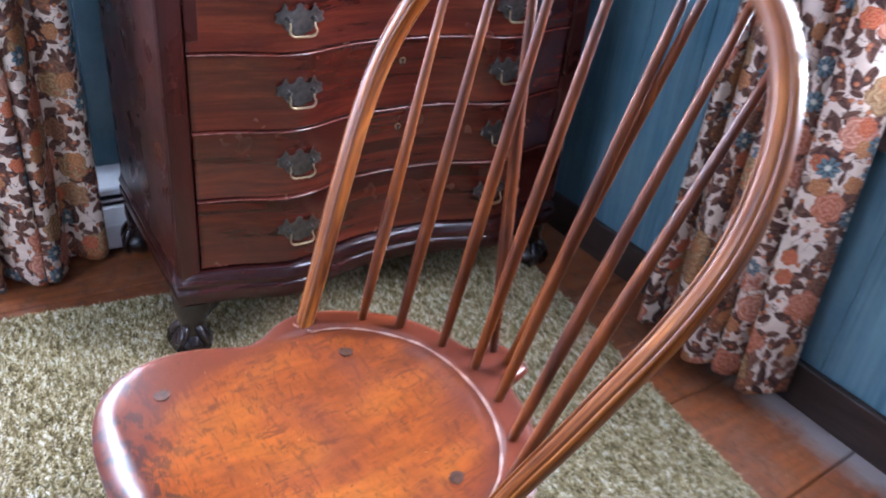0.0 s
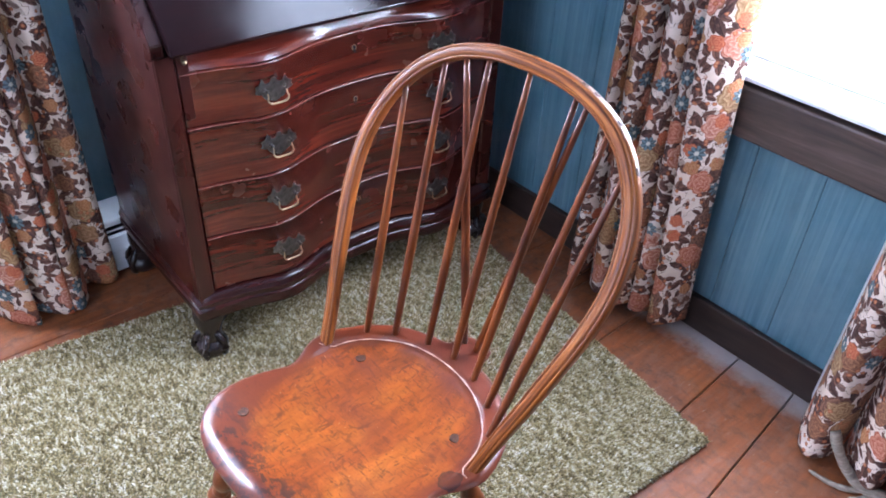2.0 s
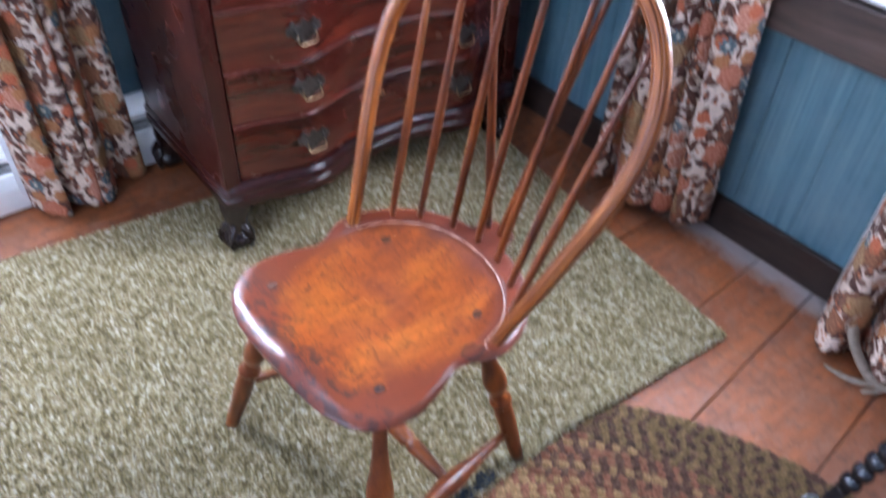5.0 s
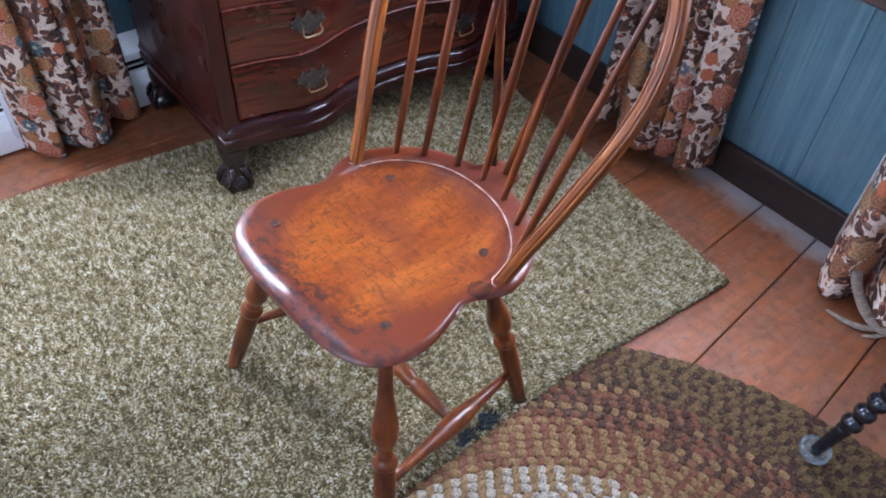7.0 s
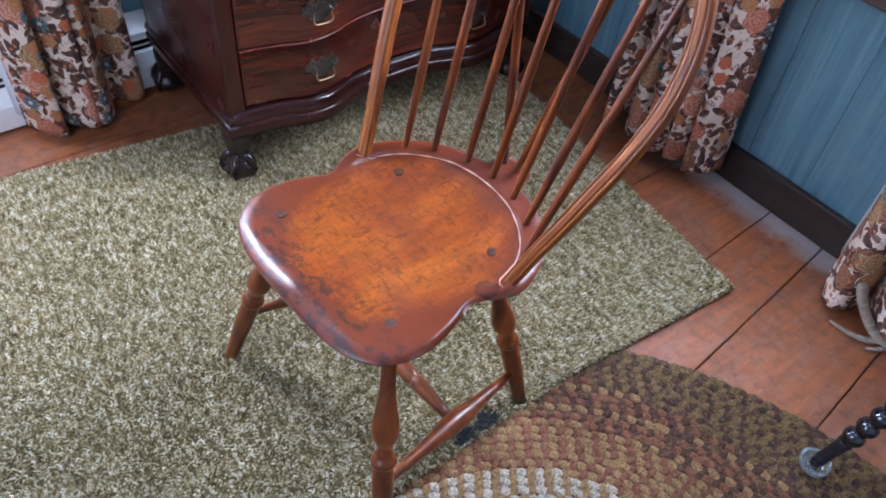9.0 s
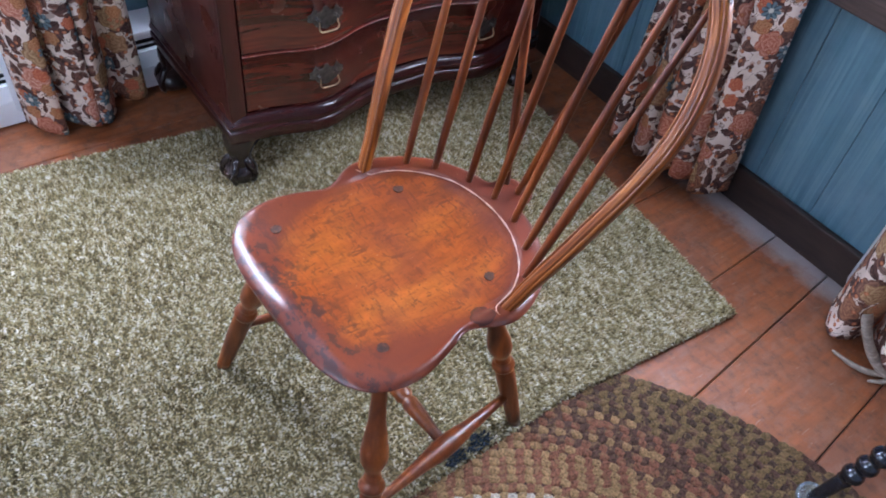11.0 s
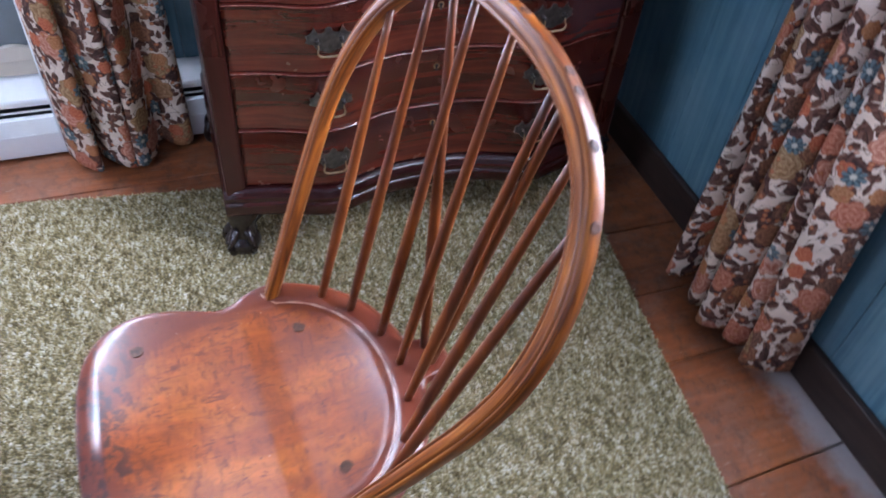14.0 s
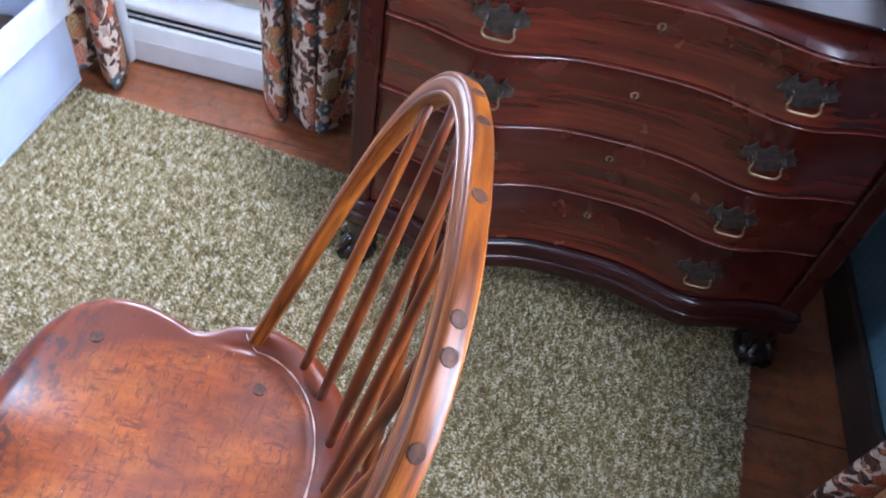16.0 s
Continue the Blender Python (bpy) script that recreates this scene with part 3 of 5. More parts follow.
for _k, (_tx, _ty, _fx, _fy) in {"fl": (-0.135, -0.187, -0.250, -0.264), "fr": (0.131, -0.183, 0.246, -0.284), "bl": (-0.113, 0.024, -0.172, 0.112), "br": (0.113, 0.024, 0.172, 0.112)}.items():
    _a, _b = Vector((_tx, _ty, SEAT_Z - 0.03)), Vector((_fx, _fy, 0.016))
    LEGS[_k] = (_a, _b)
    part("leg", turned(_a, _b, _leg, 20), M_CHAIR, chair, smooth=True)
    # the leg's end, wedged through the seat
    _z = seat_height(_tx, _ty, 0.6)
    part("leg_plug", sweep([(_tx, _ty, _z - 0.004), (_tx, _ty, _z + 0.0007)], [0.0095, 0.0088], 9), M_PLUG, seat, "dark leg end flush with the seat")
_bulb = [(0.0, 0.0075), (0.15, 0.0085), (0.33, 0.0125), (0.46, 0.0180), (0.54, 0.0180), (0.67, 0.0125), (0.85, 0.0085), (1.0, 0.0075)]
_mids = []
for _s in "lr":
    _a, _b = LEGS["f" + _s][0].lerp(LEGS["f" + _s][1], 0.625), LEGS["b" + _s][0].lerp(LEGS["b" + _s][1], 0.75)
    part("side_stretcher", turned(_a, _b, _bulb, 16), M_CHAIR, chair, smooth=True)
    _mids.append(_a.lerp(_b, 0.5))
_med = [(0.0, 0.0090), (0.10, 0.0100), (0.24, 0.0140), (0.27, 0.0150), (0.285, 0.0120), (0.30, 0.0120), (0.315, 0.0160), (0.36, 0.0150), (0.5, 0.0185)]
_med = _med + [(1 - f, r) for f, r in _med[-2::-1]]
part("cross_stretcher", turned(_mids[0], _mids[1], _med, 16), M_CHAIR, chair, smooth=True)

# carved line between the dished seat and the spindle deck, a thin pale strip
M_PALE_LINE = simple("pale_groove", (0.36, 0.22, 0.17), 0.45, var=0.4, scale=60)
_pts = [(-0.182, -0.016), (-0.172, -0.010), (-0.160, 0.004)] + [(-0.160 * math.cos(a), -0.003 + 0.117 * math.sin(a)) for a in np.linspace(0.15, math.pi - 0.15, 40)] + [(0.160, 0.004), (0.164, -0.010), (0.172, -0.018), (0.182, -0.020)]
_c = [Vector((x, y, seat_height(x, y, 0.8) + 0.0008)) for x, y in _pts]
for _p in (_c[0], _c[1], _c[-1], _c[-2]):
    _p.z -= 0.0016
part("carved_line", sweep(_c, [0.0012 + 0.0006 * math.sin(i * 1.7) for i in range(len(_c))], 8, squash=(1.0, 0.6), up=(0, 0, 1)), M_PALE_LINE, seat, "pale carved line", True)

# ---------------------------------------------------------------- the slant-front desk
DX0, DX1, DYB = 0.0, 0.850, 0.455
desk = thing("slant_front_desk", "dark red mahogany slant-front desk with serpentine drawers and claw feet", "desk", pose(0, 0, 0))


def wave(x):
    """The serpentine front: forward swell near each side, hollow in the middle."""
    u = (x - 0.425) / 0.425
    w = 0.046 * math.exp(-((abs(u) - 0.545) / 0.245) ** 2) + 0.004 * math.exp(-(u / 0.30) ** 2)
    return -w * min(1.0, max(0.0, (1 - abs(u)) / 0.12)) + 0.004 - 0.010 * max(0.0, (abs(u) - 0.72) / 0.28)


def front_slab(z0, z1, x0, x1, proud, depth, rnd=0.0, rows=2, nx=60, z_round=()):
    """A solid piece whose front follows the serpentine; z_round rows are (z, set-back)."""
    bm = bmesh.new()
    levels = z_round or [(z0, 0.0), (z1, 0.0)]
    grid = []
    for z, back in levels:
        grid.append([bm.verts.new((x, wave(x) - proud + back, z)) for x in np.linspace(x0, x1, nx + 1)])
    rear = [[bm.verts.new((x, depth, z)) for x in np.linspace(x0, x1, nx + 1)] for z in (levels[0][0], levels[-1][0])]
    for a, b in zip(grid, grid[1:]):
        for i in range(nx):
            bm.faces.new((a[i], a[i + 1], b[i + 1], b[i]))
    for g, r in ((grid[0], rear[0]), (grid[-1], rear[1])):
        for i in range(nx):
            bm.faces.new((g[i], g[i + 1], r[i + 1], r[i]))
    for i in (0, nx):
        bm.faces.new([g[i] for g in grid] + [rear[1][i], rear[0][i]])
    for i in range(nx):
        bm.faces.new((rear[0][i], rear[0][i + 1], rear[1][i + 1], rear[1][i]))
    return bm


def smooth_front(ob):
    me = ob.data
    for p in me.polygons:
        p.use_smooth = abs(p.normal.y) > 0.5
    me.update()


# carcass: two sides, back, and the core behind the drawers
LID_Y0, LID_Z0, LID_Y1, LID_Z1 = -0.018, 0.785, 0.200, 1.085
for _x0, _x1 in ((DX0 - 0.016, DX0 + 0.008), (DX1 - 0.008, DX1 + 0.016)):
    _bm = bmesh.new()
    _prof = [(-0.006, 0.19), (DYB, 0.19), (DYB, 1.10), (LID_Y1, 1.10), (-0.012, 0.80), (-0.006, 0.785)]
    _l = [[_bm.verts.new((x, y, z)) for y, z in _prof] for x in (_x0, _x1)]
    _bm.faces.new(_l[0])
    _bm.faces.new(_l[1][::-1])
    for _i in range(6):
        _bm.faces.new((_l[0][_i], _l[1][_i], _l[1][(_i + 1) % 6], _l[0][(_i + 1) % 6]))
    bmesh.ops.bevel(_bm, geom=list(_bm.edges), offset=0.002, segments=2, affect="EDGES")
    part("side_panel", _bm, M_MAHOG_V, desk)
for _e, _d in ((DX0, 1), (DX1, -1)):
    _bm = bmesh.new()
    _prof = [(-0.0155, -0.0065), (-0.0145, -0.0150), (-0.0110, -0.0168), (0.0200, -0.0130), (0.0240, -0.0100), (0.0240, 0.0300), (-0.0155, 0.0300)]
    _l = [[_bm.verts.new((_e + _d * x, y, z)) for x, y in _prof] for z in (0.191, 0.7755)]
    _bm.faces.new(_l[0])
    _bm.faces.new(_l[1][::-1])
    for _i in range(7):
        _bm.faces.new((_l[0][_i], _l[1][_i], _l[1][(_i + 1) % 7], _l[0][(_i + 1) % 7]))
    part("corner_stile", _bm, M_MAHOG_V, desk)
part("back_panel", box(DX0 + 0.008, DX1 - 0.008, DYB - 0.015, DYB - 0.001, 0.19, 1.098), M_MAHOG_V, desk)
part("top_board", box(DX0 - 0.022, DX1 + 0.022, LID_Y1 - 0.01, DYB + 0.004, 1.1005, 1.122, 0.004), M_MAHOG, desk)
part("drawer_case", front_slab(0.205, 0.752, DX0 + 0.0225, DX1 - 0.0225, -0.012, 0.40), M_MAHOG_V, desk)
part("case_filler", box(DX0 + 0.0225, DX1 - 0.0225, 0.03, 0.42, 0.753, 0.775), M_MAHOG_V, desk)
# rail under the lid: the swell rolls back to the straight edge of the writing board
_rail = bmesh.new()
_nx = 80
_rows = []
for _k in range(9):
    _t = _k / 8
    _row = []
    for _x in np.linspace(DX0 + 0.0225, DX1 - 0.0225, _nx + 1):
        _y = (wave(_x) - 0.003) * (1 - _t) + 0.004 * _t
        _z = 0.7385 + 0.011 * math.sin(min(1.0, _t * 3.2) * math.pi / 2) + 0.022 * _t ** 2
        _row.append(_rail.verts.new((_x, _y + (0.006 * _t if _t > 0.9 else 0), _z)))
    _rows.append(_row)
_rows.append([_rail.verts.new((v.co.x, 0.03, 0.7735)) for v in _rows[-1]])
for _a, _b in zip(_rows, _rows[1:]):
    for _i in range(_nx):
        _rail.faces.new((_a[_i], _a[_i + 1], _b[_i + 1], _b[_i]))
part("top_rail", _rail, M_MAHOG, desk, smooth=True)

# sloping lid with a lipped edge
_s = Vector((0, LID_Y1 - LID_Y0, LID_Z1 - LID_Z0)).normalized()
_nrm = Vector((0, -_s.z, _s.y))
_len = math.hypot(LID_Y1 - LID_Y0, LID_Z1 - LID_Z0)
_bm = box(DX0 + 0.0095, DX1 - 0.0095, -0.010, _len, -0.006, 0.012, 0.0045, seg=3)
_mm = Matrix(((1, 0, 0, 0), (0, _s.y, _nrm.y, LID_Y0 - 0.006), (0, _s.z, _nrm.z, LID_Z0), (0, 0, 0, 1)))
_bm.transform(_mm)
lid = part("sloping_lid", _bm, M_LID, desk, "closed sloping lid, polished dark mahogany")

M_BRASS_OLD = simple("tarnished_brass", (0.085, 0.075, 0.068), 0.36, 0.85, var=0.5, scale=90)
# lighter mahogany that paints the highlight on the drawer lips
M_BEAD = simple("bead_highlight_colour", (0.20, 0.085, 0.070), 0.28, var=0.5, scale=30)
M_BRASS = simple("worn_brass", (0.33, 0.245, 0.145), 0.34, 1.0, var=0.3, scale=60)

# batwing plate
_pl = [(0.0, 0.0215), (0.004, 0.0195), (0.006, 0.0145), (0.011, 0.0120), (0.016, 0.0125), (0.0175, 0.0170), (0.0205, 0.0225), (0.0225, 0.0165), (0.026, 0.0120), (0.0325, 0.0100), (0.0305, 0.0050),
       (0.0330, 0.0000), (0.0280, -0.0030), (0.0220, -0.0035), (0.0200, -0.0085), (0.0160, -0.0135), (0.0100, -0.0150), (0.0060, -0.0175), (0.0, -0.0195)]


def plate_mesh(sc=1.0):
    bm = bmesh.new()
    pts = [(x * sc, z * sc) for x, z in _pl] + [(-x * sc, z * sc) for x, z in _pl[-2:0:-1]]
    fr = [bm.verts.new((x * 0.97, -0.0022, z * 0.97)) for x, z in pts]
    bk = [bm.verts.new((x, 0.0, z)) for x, z in pts]
    bm.faces.new(fr)
    for i in range(len(pts)):
        j = (i + 1) % len(pts)
        bm.faces.new((fr[i], bk[i], bk[j], fr[j]))
    bmesh.ops.recalc_face_normals(bm, faces=bm.faces)
    me = bpy.data.meshes.new("handle_plate")
    bm.to_mesh(me)
    me.materials.append(M_BRASS_OLD)
    return me


def bail_mesh():
    bm = bmesh.new()
    pts = spline([(-0.0225, -0.010, 0.004), (-0.0215, -0.013, -0.006), (-0.0235, -0.015, -0.013), (-0.0175, -0.016, -0.0205), (0, -0.0165, -0.0215), (0.0175, -0.016, -0.0205), (0.0235, -0.015, -0.013), (0.0215, -0.013, -0.006), (0.0225, -0.010, 0.004)], 4)
    sweep(pts, [0.0014 + 0.0006 * math.sin(math.pi * i / (len(pts) - 1)) for i in range(len(pts))], 8, bm=bm)
    me = bpy.data.meshes.new("handle_bail")
    bmesh.ops.recalc_face_normals(bm, faces=bm.faces)
    bm.to_mesh(me)
    me.shade_smooth()
    me.materials.append(M_BRASS)
    return me


def post_mesh():
    bm = turned((0, 0, 0), (0, -0.013, 0), [(0, 0.0042), (0.15, 0.0035), (0.4, 0.0026), (0.7, 0.0036), (0.9, 0.0042), (1, 0.0022)], 12)
    me = bpy.data.meshes.new("handle_post")
    bmesh.ops.recalc_face_normals(bm, faces=bm.faces)
    bm.to_mesh(me)
    me.shade_smooth()
    me.materials.append(M_BRASS_OLD)
    return me


PLATE, BAIL, POST = plate_mesh(1.30), bail_mesh(), post_mesh()
KEY = box(-0.0022, 0.0022, -0.0012, 0.002, -0.009, 0.004, 0.0008)
_kb = sweep([(0, -0.0012, 0.004), (0, 0.002, 0.004)], [0.0034, 0.0034], 12, bm=KEY)
KEYM = bpy.data.meshes.new("keyhole")
KEY.to_mesh(KEYM)
KEYM.materials.append(M_GAP)
for _z0, _z1, _hz in ((0.214, 0.3565, 0.283), (0.3578, 0.4860, 0.421), (0.4872, 0.6215, 0.553), (0.6227, 0.7365, 0.675)):
    _zz = [(_z0, 0.0015), (_z0 + 0.002, 0.0005), (_z0 + 0.005, 0.0), (_z1 - 0.0065, 0.0), (_z1 - 0.0055, -0.0016), (_z1 - 0.0035, -0.0026), (_z1 - 0.0012, -0.0010), (_z1, 0.003)]
    _d = part("drawer", front_slab(_z0, _z1, DX0 + 0.027, DX1 - 0.027, 0.004, 0.055, z_round=_zz, nx=80), M_MAHOG, desk)
    smooth_front(_d)
    # thin pale strip standing in for the highlight on the drawer's lip
    _bead = [(x, wave(x) - 0.0052, _z1 - 0.0030) for x in np.linspace(DX0 + 0.028, DX1 - 0.028, 70)]
    part("highlight_bead", sweep(_bead, 0.0010, 6), M_BEAD, _d, "thin pale bead painted as the highlight along the drawer's top edge", True)
    for _hx in (0.204, 0.643):
        _y = wave(_hx) - 0.0042
        for _nm, _me, _dx, _dz in (("handle_plate", PLATE, 0, 0), ("handle_bail", BAIL, 0, 0), ("handle_post", POST, -0.0225, 0.004), ("handle_post", POST, 0.0225, 0.004)):
            _o = put(_nm, _me, None, _d)
            _o.location = (_hx + _dx, _y - (0.002 if _nm != "handle_plate" else 0), _hz + _dz)
    _y = wave(0.427) - 0.0040
    part("escutcheon", sweep([(0.427, _y + 0.001, _hz + 0.0245), (0.427, _y - 0.0006, _hz + 0.0245)], [0.0072, 0.0066], 16), M_BRASS, _d, "small round brass keyhole surround")
    _o = put("keyhole", KEYM, None, _d)
    _o.location = (0.427, wave(0.427) - 0.0040, _hz + 0.022)
    _o.scale = (1.05, 1.3, 0.95)

# loper ends with small brass knobs beside the top drawer
for _x in (0.0275, DX1 - 0.0495):
    _l = part("loper", box(_x, _x + 0.022, -0.012, 0.05, 0.640, 0.7745, 0.002), M_MAHOG_V, desk)
    part("knob", turned((_x + 0.011, -0.012, 0.762), (_x + 0.011, -0.026, 0.762), [(0, 0.003), (0.4, 0.0025), (0.7, 0.0055), (1, 0.003)], 12), M_BRASS, _l, "small brass knob", True)

# base moulding that follows the front and returns along the sides
_sec = [(0.1465, 0.012), (0.1470, 0.0205), (0.1530, 0.0225), (0.1690, 0.0230), (0.1765, 0.0222), (0.1785, 0.0200), (0.1790, 0.0186), (0.1830, 0.0200), (0.1890, 0.0222), (0.1950, 0.0215), (0.2000, 0.0180), (0.2030, 0.0176), (0.2070, 0.0150), (0.2110, 0.0090), (0.2120, 0.000)]
_bm = bmesh.new()
_path = [((DX0, y), (-1, 0)) for y in np.linspace(DYB, 0.03, 8)] + [((DX0, 0.003), (-0.7071, -0.7071))]
_xs = np.linspace(0.03, 0.82, 70)
_path += [((x, wave(x)), (0, -1)) for x in _xs]
_path += [((DX1, 0.003), (0.7071, -0.7071))] + [((DX1, y), (1, 0)) for y in np.linspace(0.03, DYB, 8)]
_rings = []
for (_x, _y), (_nx_, _ny_) in _path:
    _f = 1.4142 if abs(_nx_) == 0.7071 else 1.0
    _rings.append([_bm.verts.new((_x + _nx_ * p * _f, _y + _ny_ * p * _f, z)) for z, p in _sec] + [_bm.verts.new((_x - _nx_ * 0.02, _y - _ny_ * 0.02, 0.2118)), _bm.verts.new((_x - _nx_ * 0.02, _y - _ny_ * 0.02, 0.1482))])
for _a, _b in zip(_rings, _rings[1:]):
    for _i in range(len(_a)):
        _j = (_i + 1) % len(_a)
        _bm.faces.new((_a[_i], _a[_j], _b[_j], _b[_i]))
part("base_moulding", _bm, M_MOULD, desk, "polished ogee base moulding", True)
part("bottom_board", box(DX0 + 0.02, DX1 - 0.02, 0.025, DYB - 0.02, 0.150, 0.204), M_MAHOG_V, desk)


def claw_foot(cx, cy, sx, sy, name="claw_foot"):
    """A short cabriole leg ending in a claw on a ball; sx, sy point outwards."""
    bm = bmesh.new()
    d = Vector((sx, sy, 0)).normalized()
    c = Vector((cx, cy, 0))
    rows = [(0.1475, 0.036, -0.008), (0.130, 0.038, -0.002), (0.112, 0.034, 0.003), (0.094, 0.028, 0.006), (0.080, 0.0255, 0.007), (0.068, 0.028, 0.008), (0.056, 0.031, 0.009)]
    sweep([c + d * o + Vector((0, 0, z)) for z, r, o in rows], [r for _, r, _ in rows], 16, bm=bm, up=(0.6, 0.8, 0))
    # ball
    ball = [(0.0, 0.010), (0.06, 0.020), (0.2, 0.0310), (0.4, 0.0370), (0.55, 0.0375), (0.75, 0.0325), (0.92, 0.019), (1.0, 0.006)]
    b0 = c + d * 0.012
    sweep([b0 + Vector((0, 0, 0.0150 + 0.060 * f)) for f, _ in ball], [r * 1.08 for _, r in ball], 18, bm=bm, up=(0.6, 0.8, 0))
    # toes gripping the ball
    for ang in (-75, 0, 75, 180):
        a = math.atan2(d.y, d.x) + radians(ang)
        e = Vector((math.cos(a), math.sin(a), 0))
        toe = [b0 + e * r + Vector((0, 0, z)) for r, z in ((0.012, 0.086), (0.025, 0.079), (0.0365, 0.063), (0.0400, 0.047), (0.0370, 0.031), (0.031, 0.021))]
        sweep(toe, [0.009, 0.0098, 0.0090, 0.0092, 0.0072, 0.004], 8, bm=bm)
    foot = part(name, bm, M_EBONY, desk, "dark carved claw and ball foot", True)
    # curved knee brackets beside the leg
    for ax in (0, 1):
        k = bmesh.new()
        prof = [(0.0, 0.1478), (0.115, 0.1478), (0.105, 0.136), (0.075, 0.126), (0.045, 0.112), (0.022, 0.090), (0.010, 0.075), (0.0, 0.072)]
        s = -sx if ax == 0 else -sy
        l0, l1 = [], []
        for u, z in prof:
            for lst, w in ((l0, 0.004), (l1, 0.024)):
                if ax == 0:
                    lst.append(k.verts.new((cx + s * (u + 0.008), cy + (0.020 - w if sy < 0 else w - 0.020), z)))
                else:
                    lst.append(k.verts.new((cx + (0.020 - w if sx < 0 else w - 0.020), cy + s * (u + 0.008), z)))
        k.faces.new(l0)
        k.faces.new(l1[::-1])
        for i in range(len(prof)):
            j = (i + 1) % len(prof)
            k.faces.new((l0[i], l0[j], l1[j], l1[i]))
        part("knee_bracket", k, M_EBONY, foot)
    return foot


for _cx, _sx in ((0.012, -1), (0.838, 1)):
    claw_foot(_cx, 0.022, _sx, -1)
    claw_foot(_cx, DYB - 0.035, _sx, 1)

# ---------------------------------------------------------------- bright outdoors beyond the panes
_k = Mat("outdoor_glare", 1.0)
_k.b.inputs["Base Color"].default_value = (0, 0, 0, 1)
_k.b.inputs["Emission Color"].default_value = (0.92, 0.96, 1.0, 1)
_k.b.inputs["Emission Strength"].default_value = 12.0
M_GLARE = _k.m
tagged(put("backdrop", box(3.0, 3.05, -5.0, 3.0, -3.0, 4.0), M_GLARE), "hazy white daylight outside the window", "backdrop", kind="structure")

# ---------------------------------------------------------------- curtains


def floral():
    """Cream cotton printed with brown leaves, orange and gold blooms and small blue flowers."""
    k = Mat("floral_cotton", 0.85, spec=0.2)
    uv = k.coords((1.15, 1.15, 1), kind="UV")
    warp = k.node("ShaderNodeTexNoise", Scale=45.0, Detail=3.0)
    k.link(uv, warp.inputs["Vector"])
    off = k.t.nodes.new("ShaderNodeVectorMath")
    off.operation = "MULTIPLY_ADD"
    k.link(warp.outputs["Color"], off.inputs[0])
    off.inputs[1].default_value = (0.009, 0.009, 0)
    k.link(uv, off.inputs[2])
    warped = off.outputs[0]

    def cells(vec, scale, rnd=0.9):
        v = k.node("ShaderNodeTexVoronoi", Scale=scale, Randomness=rnd)
        v.voronoi_dimensions = "2D"
        k.link(vec, v.inputs["Vector"])
        d = k.t.nodes.new("ShaderNodeVectorMath")
        d.operation = "SUBTRACT"
        k.link(vec, d.inputs[0])
        k.link(v.outputs["Position"], d.inputs[1])
        s = k.t.nodes.new("ShaderNodeSeparateXYZ")
        k.link(d.outputs[0], s.inputs[0])
        rc = k.t.nodes.new("ShaderNodeSeparateColor")
        k.link(v.outputs["Color"], rc.inputs[0])
        return s.outputs[0], s.outputs[1], rc.outputs[0], rc.outputs[1]

    def step(x, a, b):
        n = k.t.nodes.new("ShaderNodeMapRange")
        n.inputs[1].default_value, n.inputs[2].default_value = a, b
        k.link(x, n.inputs[0])
        return n.outputs[0]

    def bloom(vec, scale, radius, petals, depth, rnd=0.85):
        x, y, r1, r2 = cells(vec, scale, rnd)
        ang = k.math("ADD", k.math("ARCTAN2", y, x), k.math("MULTIPLY", r2, 6.28))
        r = k.math("SQRT", k.math("ADD", k.math("MULTIPLY", x, x), k.math("MULTIPLY", y, y)))
        lobes = k.math("ABSOLUTE", k.math("SINE", k.math("MULTIPLY", ang, petals / 2)))
        edge = k.math("MULTIPLY", k.math("ADD", k.math("MULTIPLY", lobes, depth), 1 - depth), radius)
        edge = k.math("MULTIPLY", edge, k.math("ADD", k.math("MULTIPLY", r1, 0.5), 0.65))
        rel = k.math("DIVIDE", r, edge)
        return rel, r1, r2, lobes, ang

    def shifted(a, b):
        mp = k.t.nodes.new("ShaderNodeMapping")
        mp.inputs["Location"].default_value = (a, b, 0)
        k.link(warped, mp.inputs["Vector"])
        return mp.outputs[0]

    def rose(vec, scale, radius, hues, share, rnd=0.85):
        """Overlapping rings of petals, dark at each petal's root and pale at its lip."""
        rel, r1, r2, lobes, ang = bloom(vec, scale, radius, 6.0, 0.20, rnd)
        ring = k.math("FLOOR", k.math("MULTIPLY", rel, 3.2))
        turn = k.math("ADD", k.math("MULTIPLY", ang, 2.5), k.math("MULTIPLY", ring, 1.9))
        scal = k.math("ABSOLUTE", k.math("SINE", turn))
        f = k.math("FRACT", k.math("ADD", k.math("MULTIPLY", rel, 3.2), k.math("MULTIPLY", scal, 0.42)))
        dark = k.ramp(r2, [(p, a) for p, a, _ in hues], "CONSTANT")
        pale = k.ramp(r2, [(p, b) for p, _, b in hues], "CONSTANT")
        col = k.mix(k.ramp(f, ((0.0, 0.0), (0.20, 0.35), (0.75, 0.85), (1.0, 1.0))), dark, pale)
        col = k.mix(k.ramp(scal, ((0.0, 0.55), (0.22, 0.0))), col, dark)
        col = k.mix(k.ramp(k.noise(uv, 150.0, 3, 0.65), ((0.45, 0.0), (0.68, 0.5))), col, dark)
        return col, k.math("MULTIPLY", step(rel, 1.0, 0.95), step(r1, share, share + 0.02))

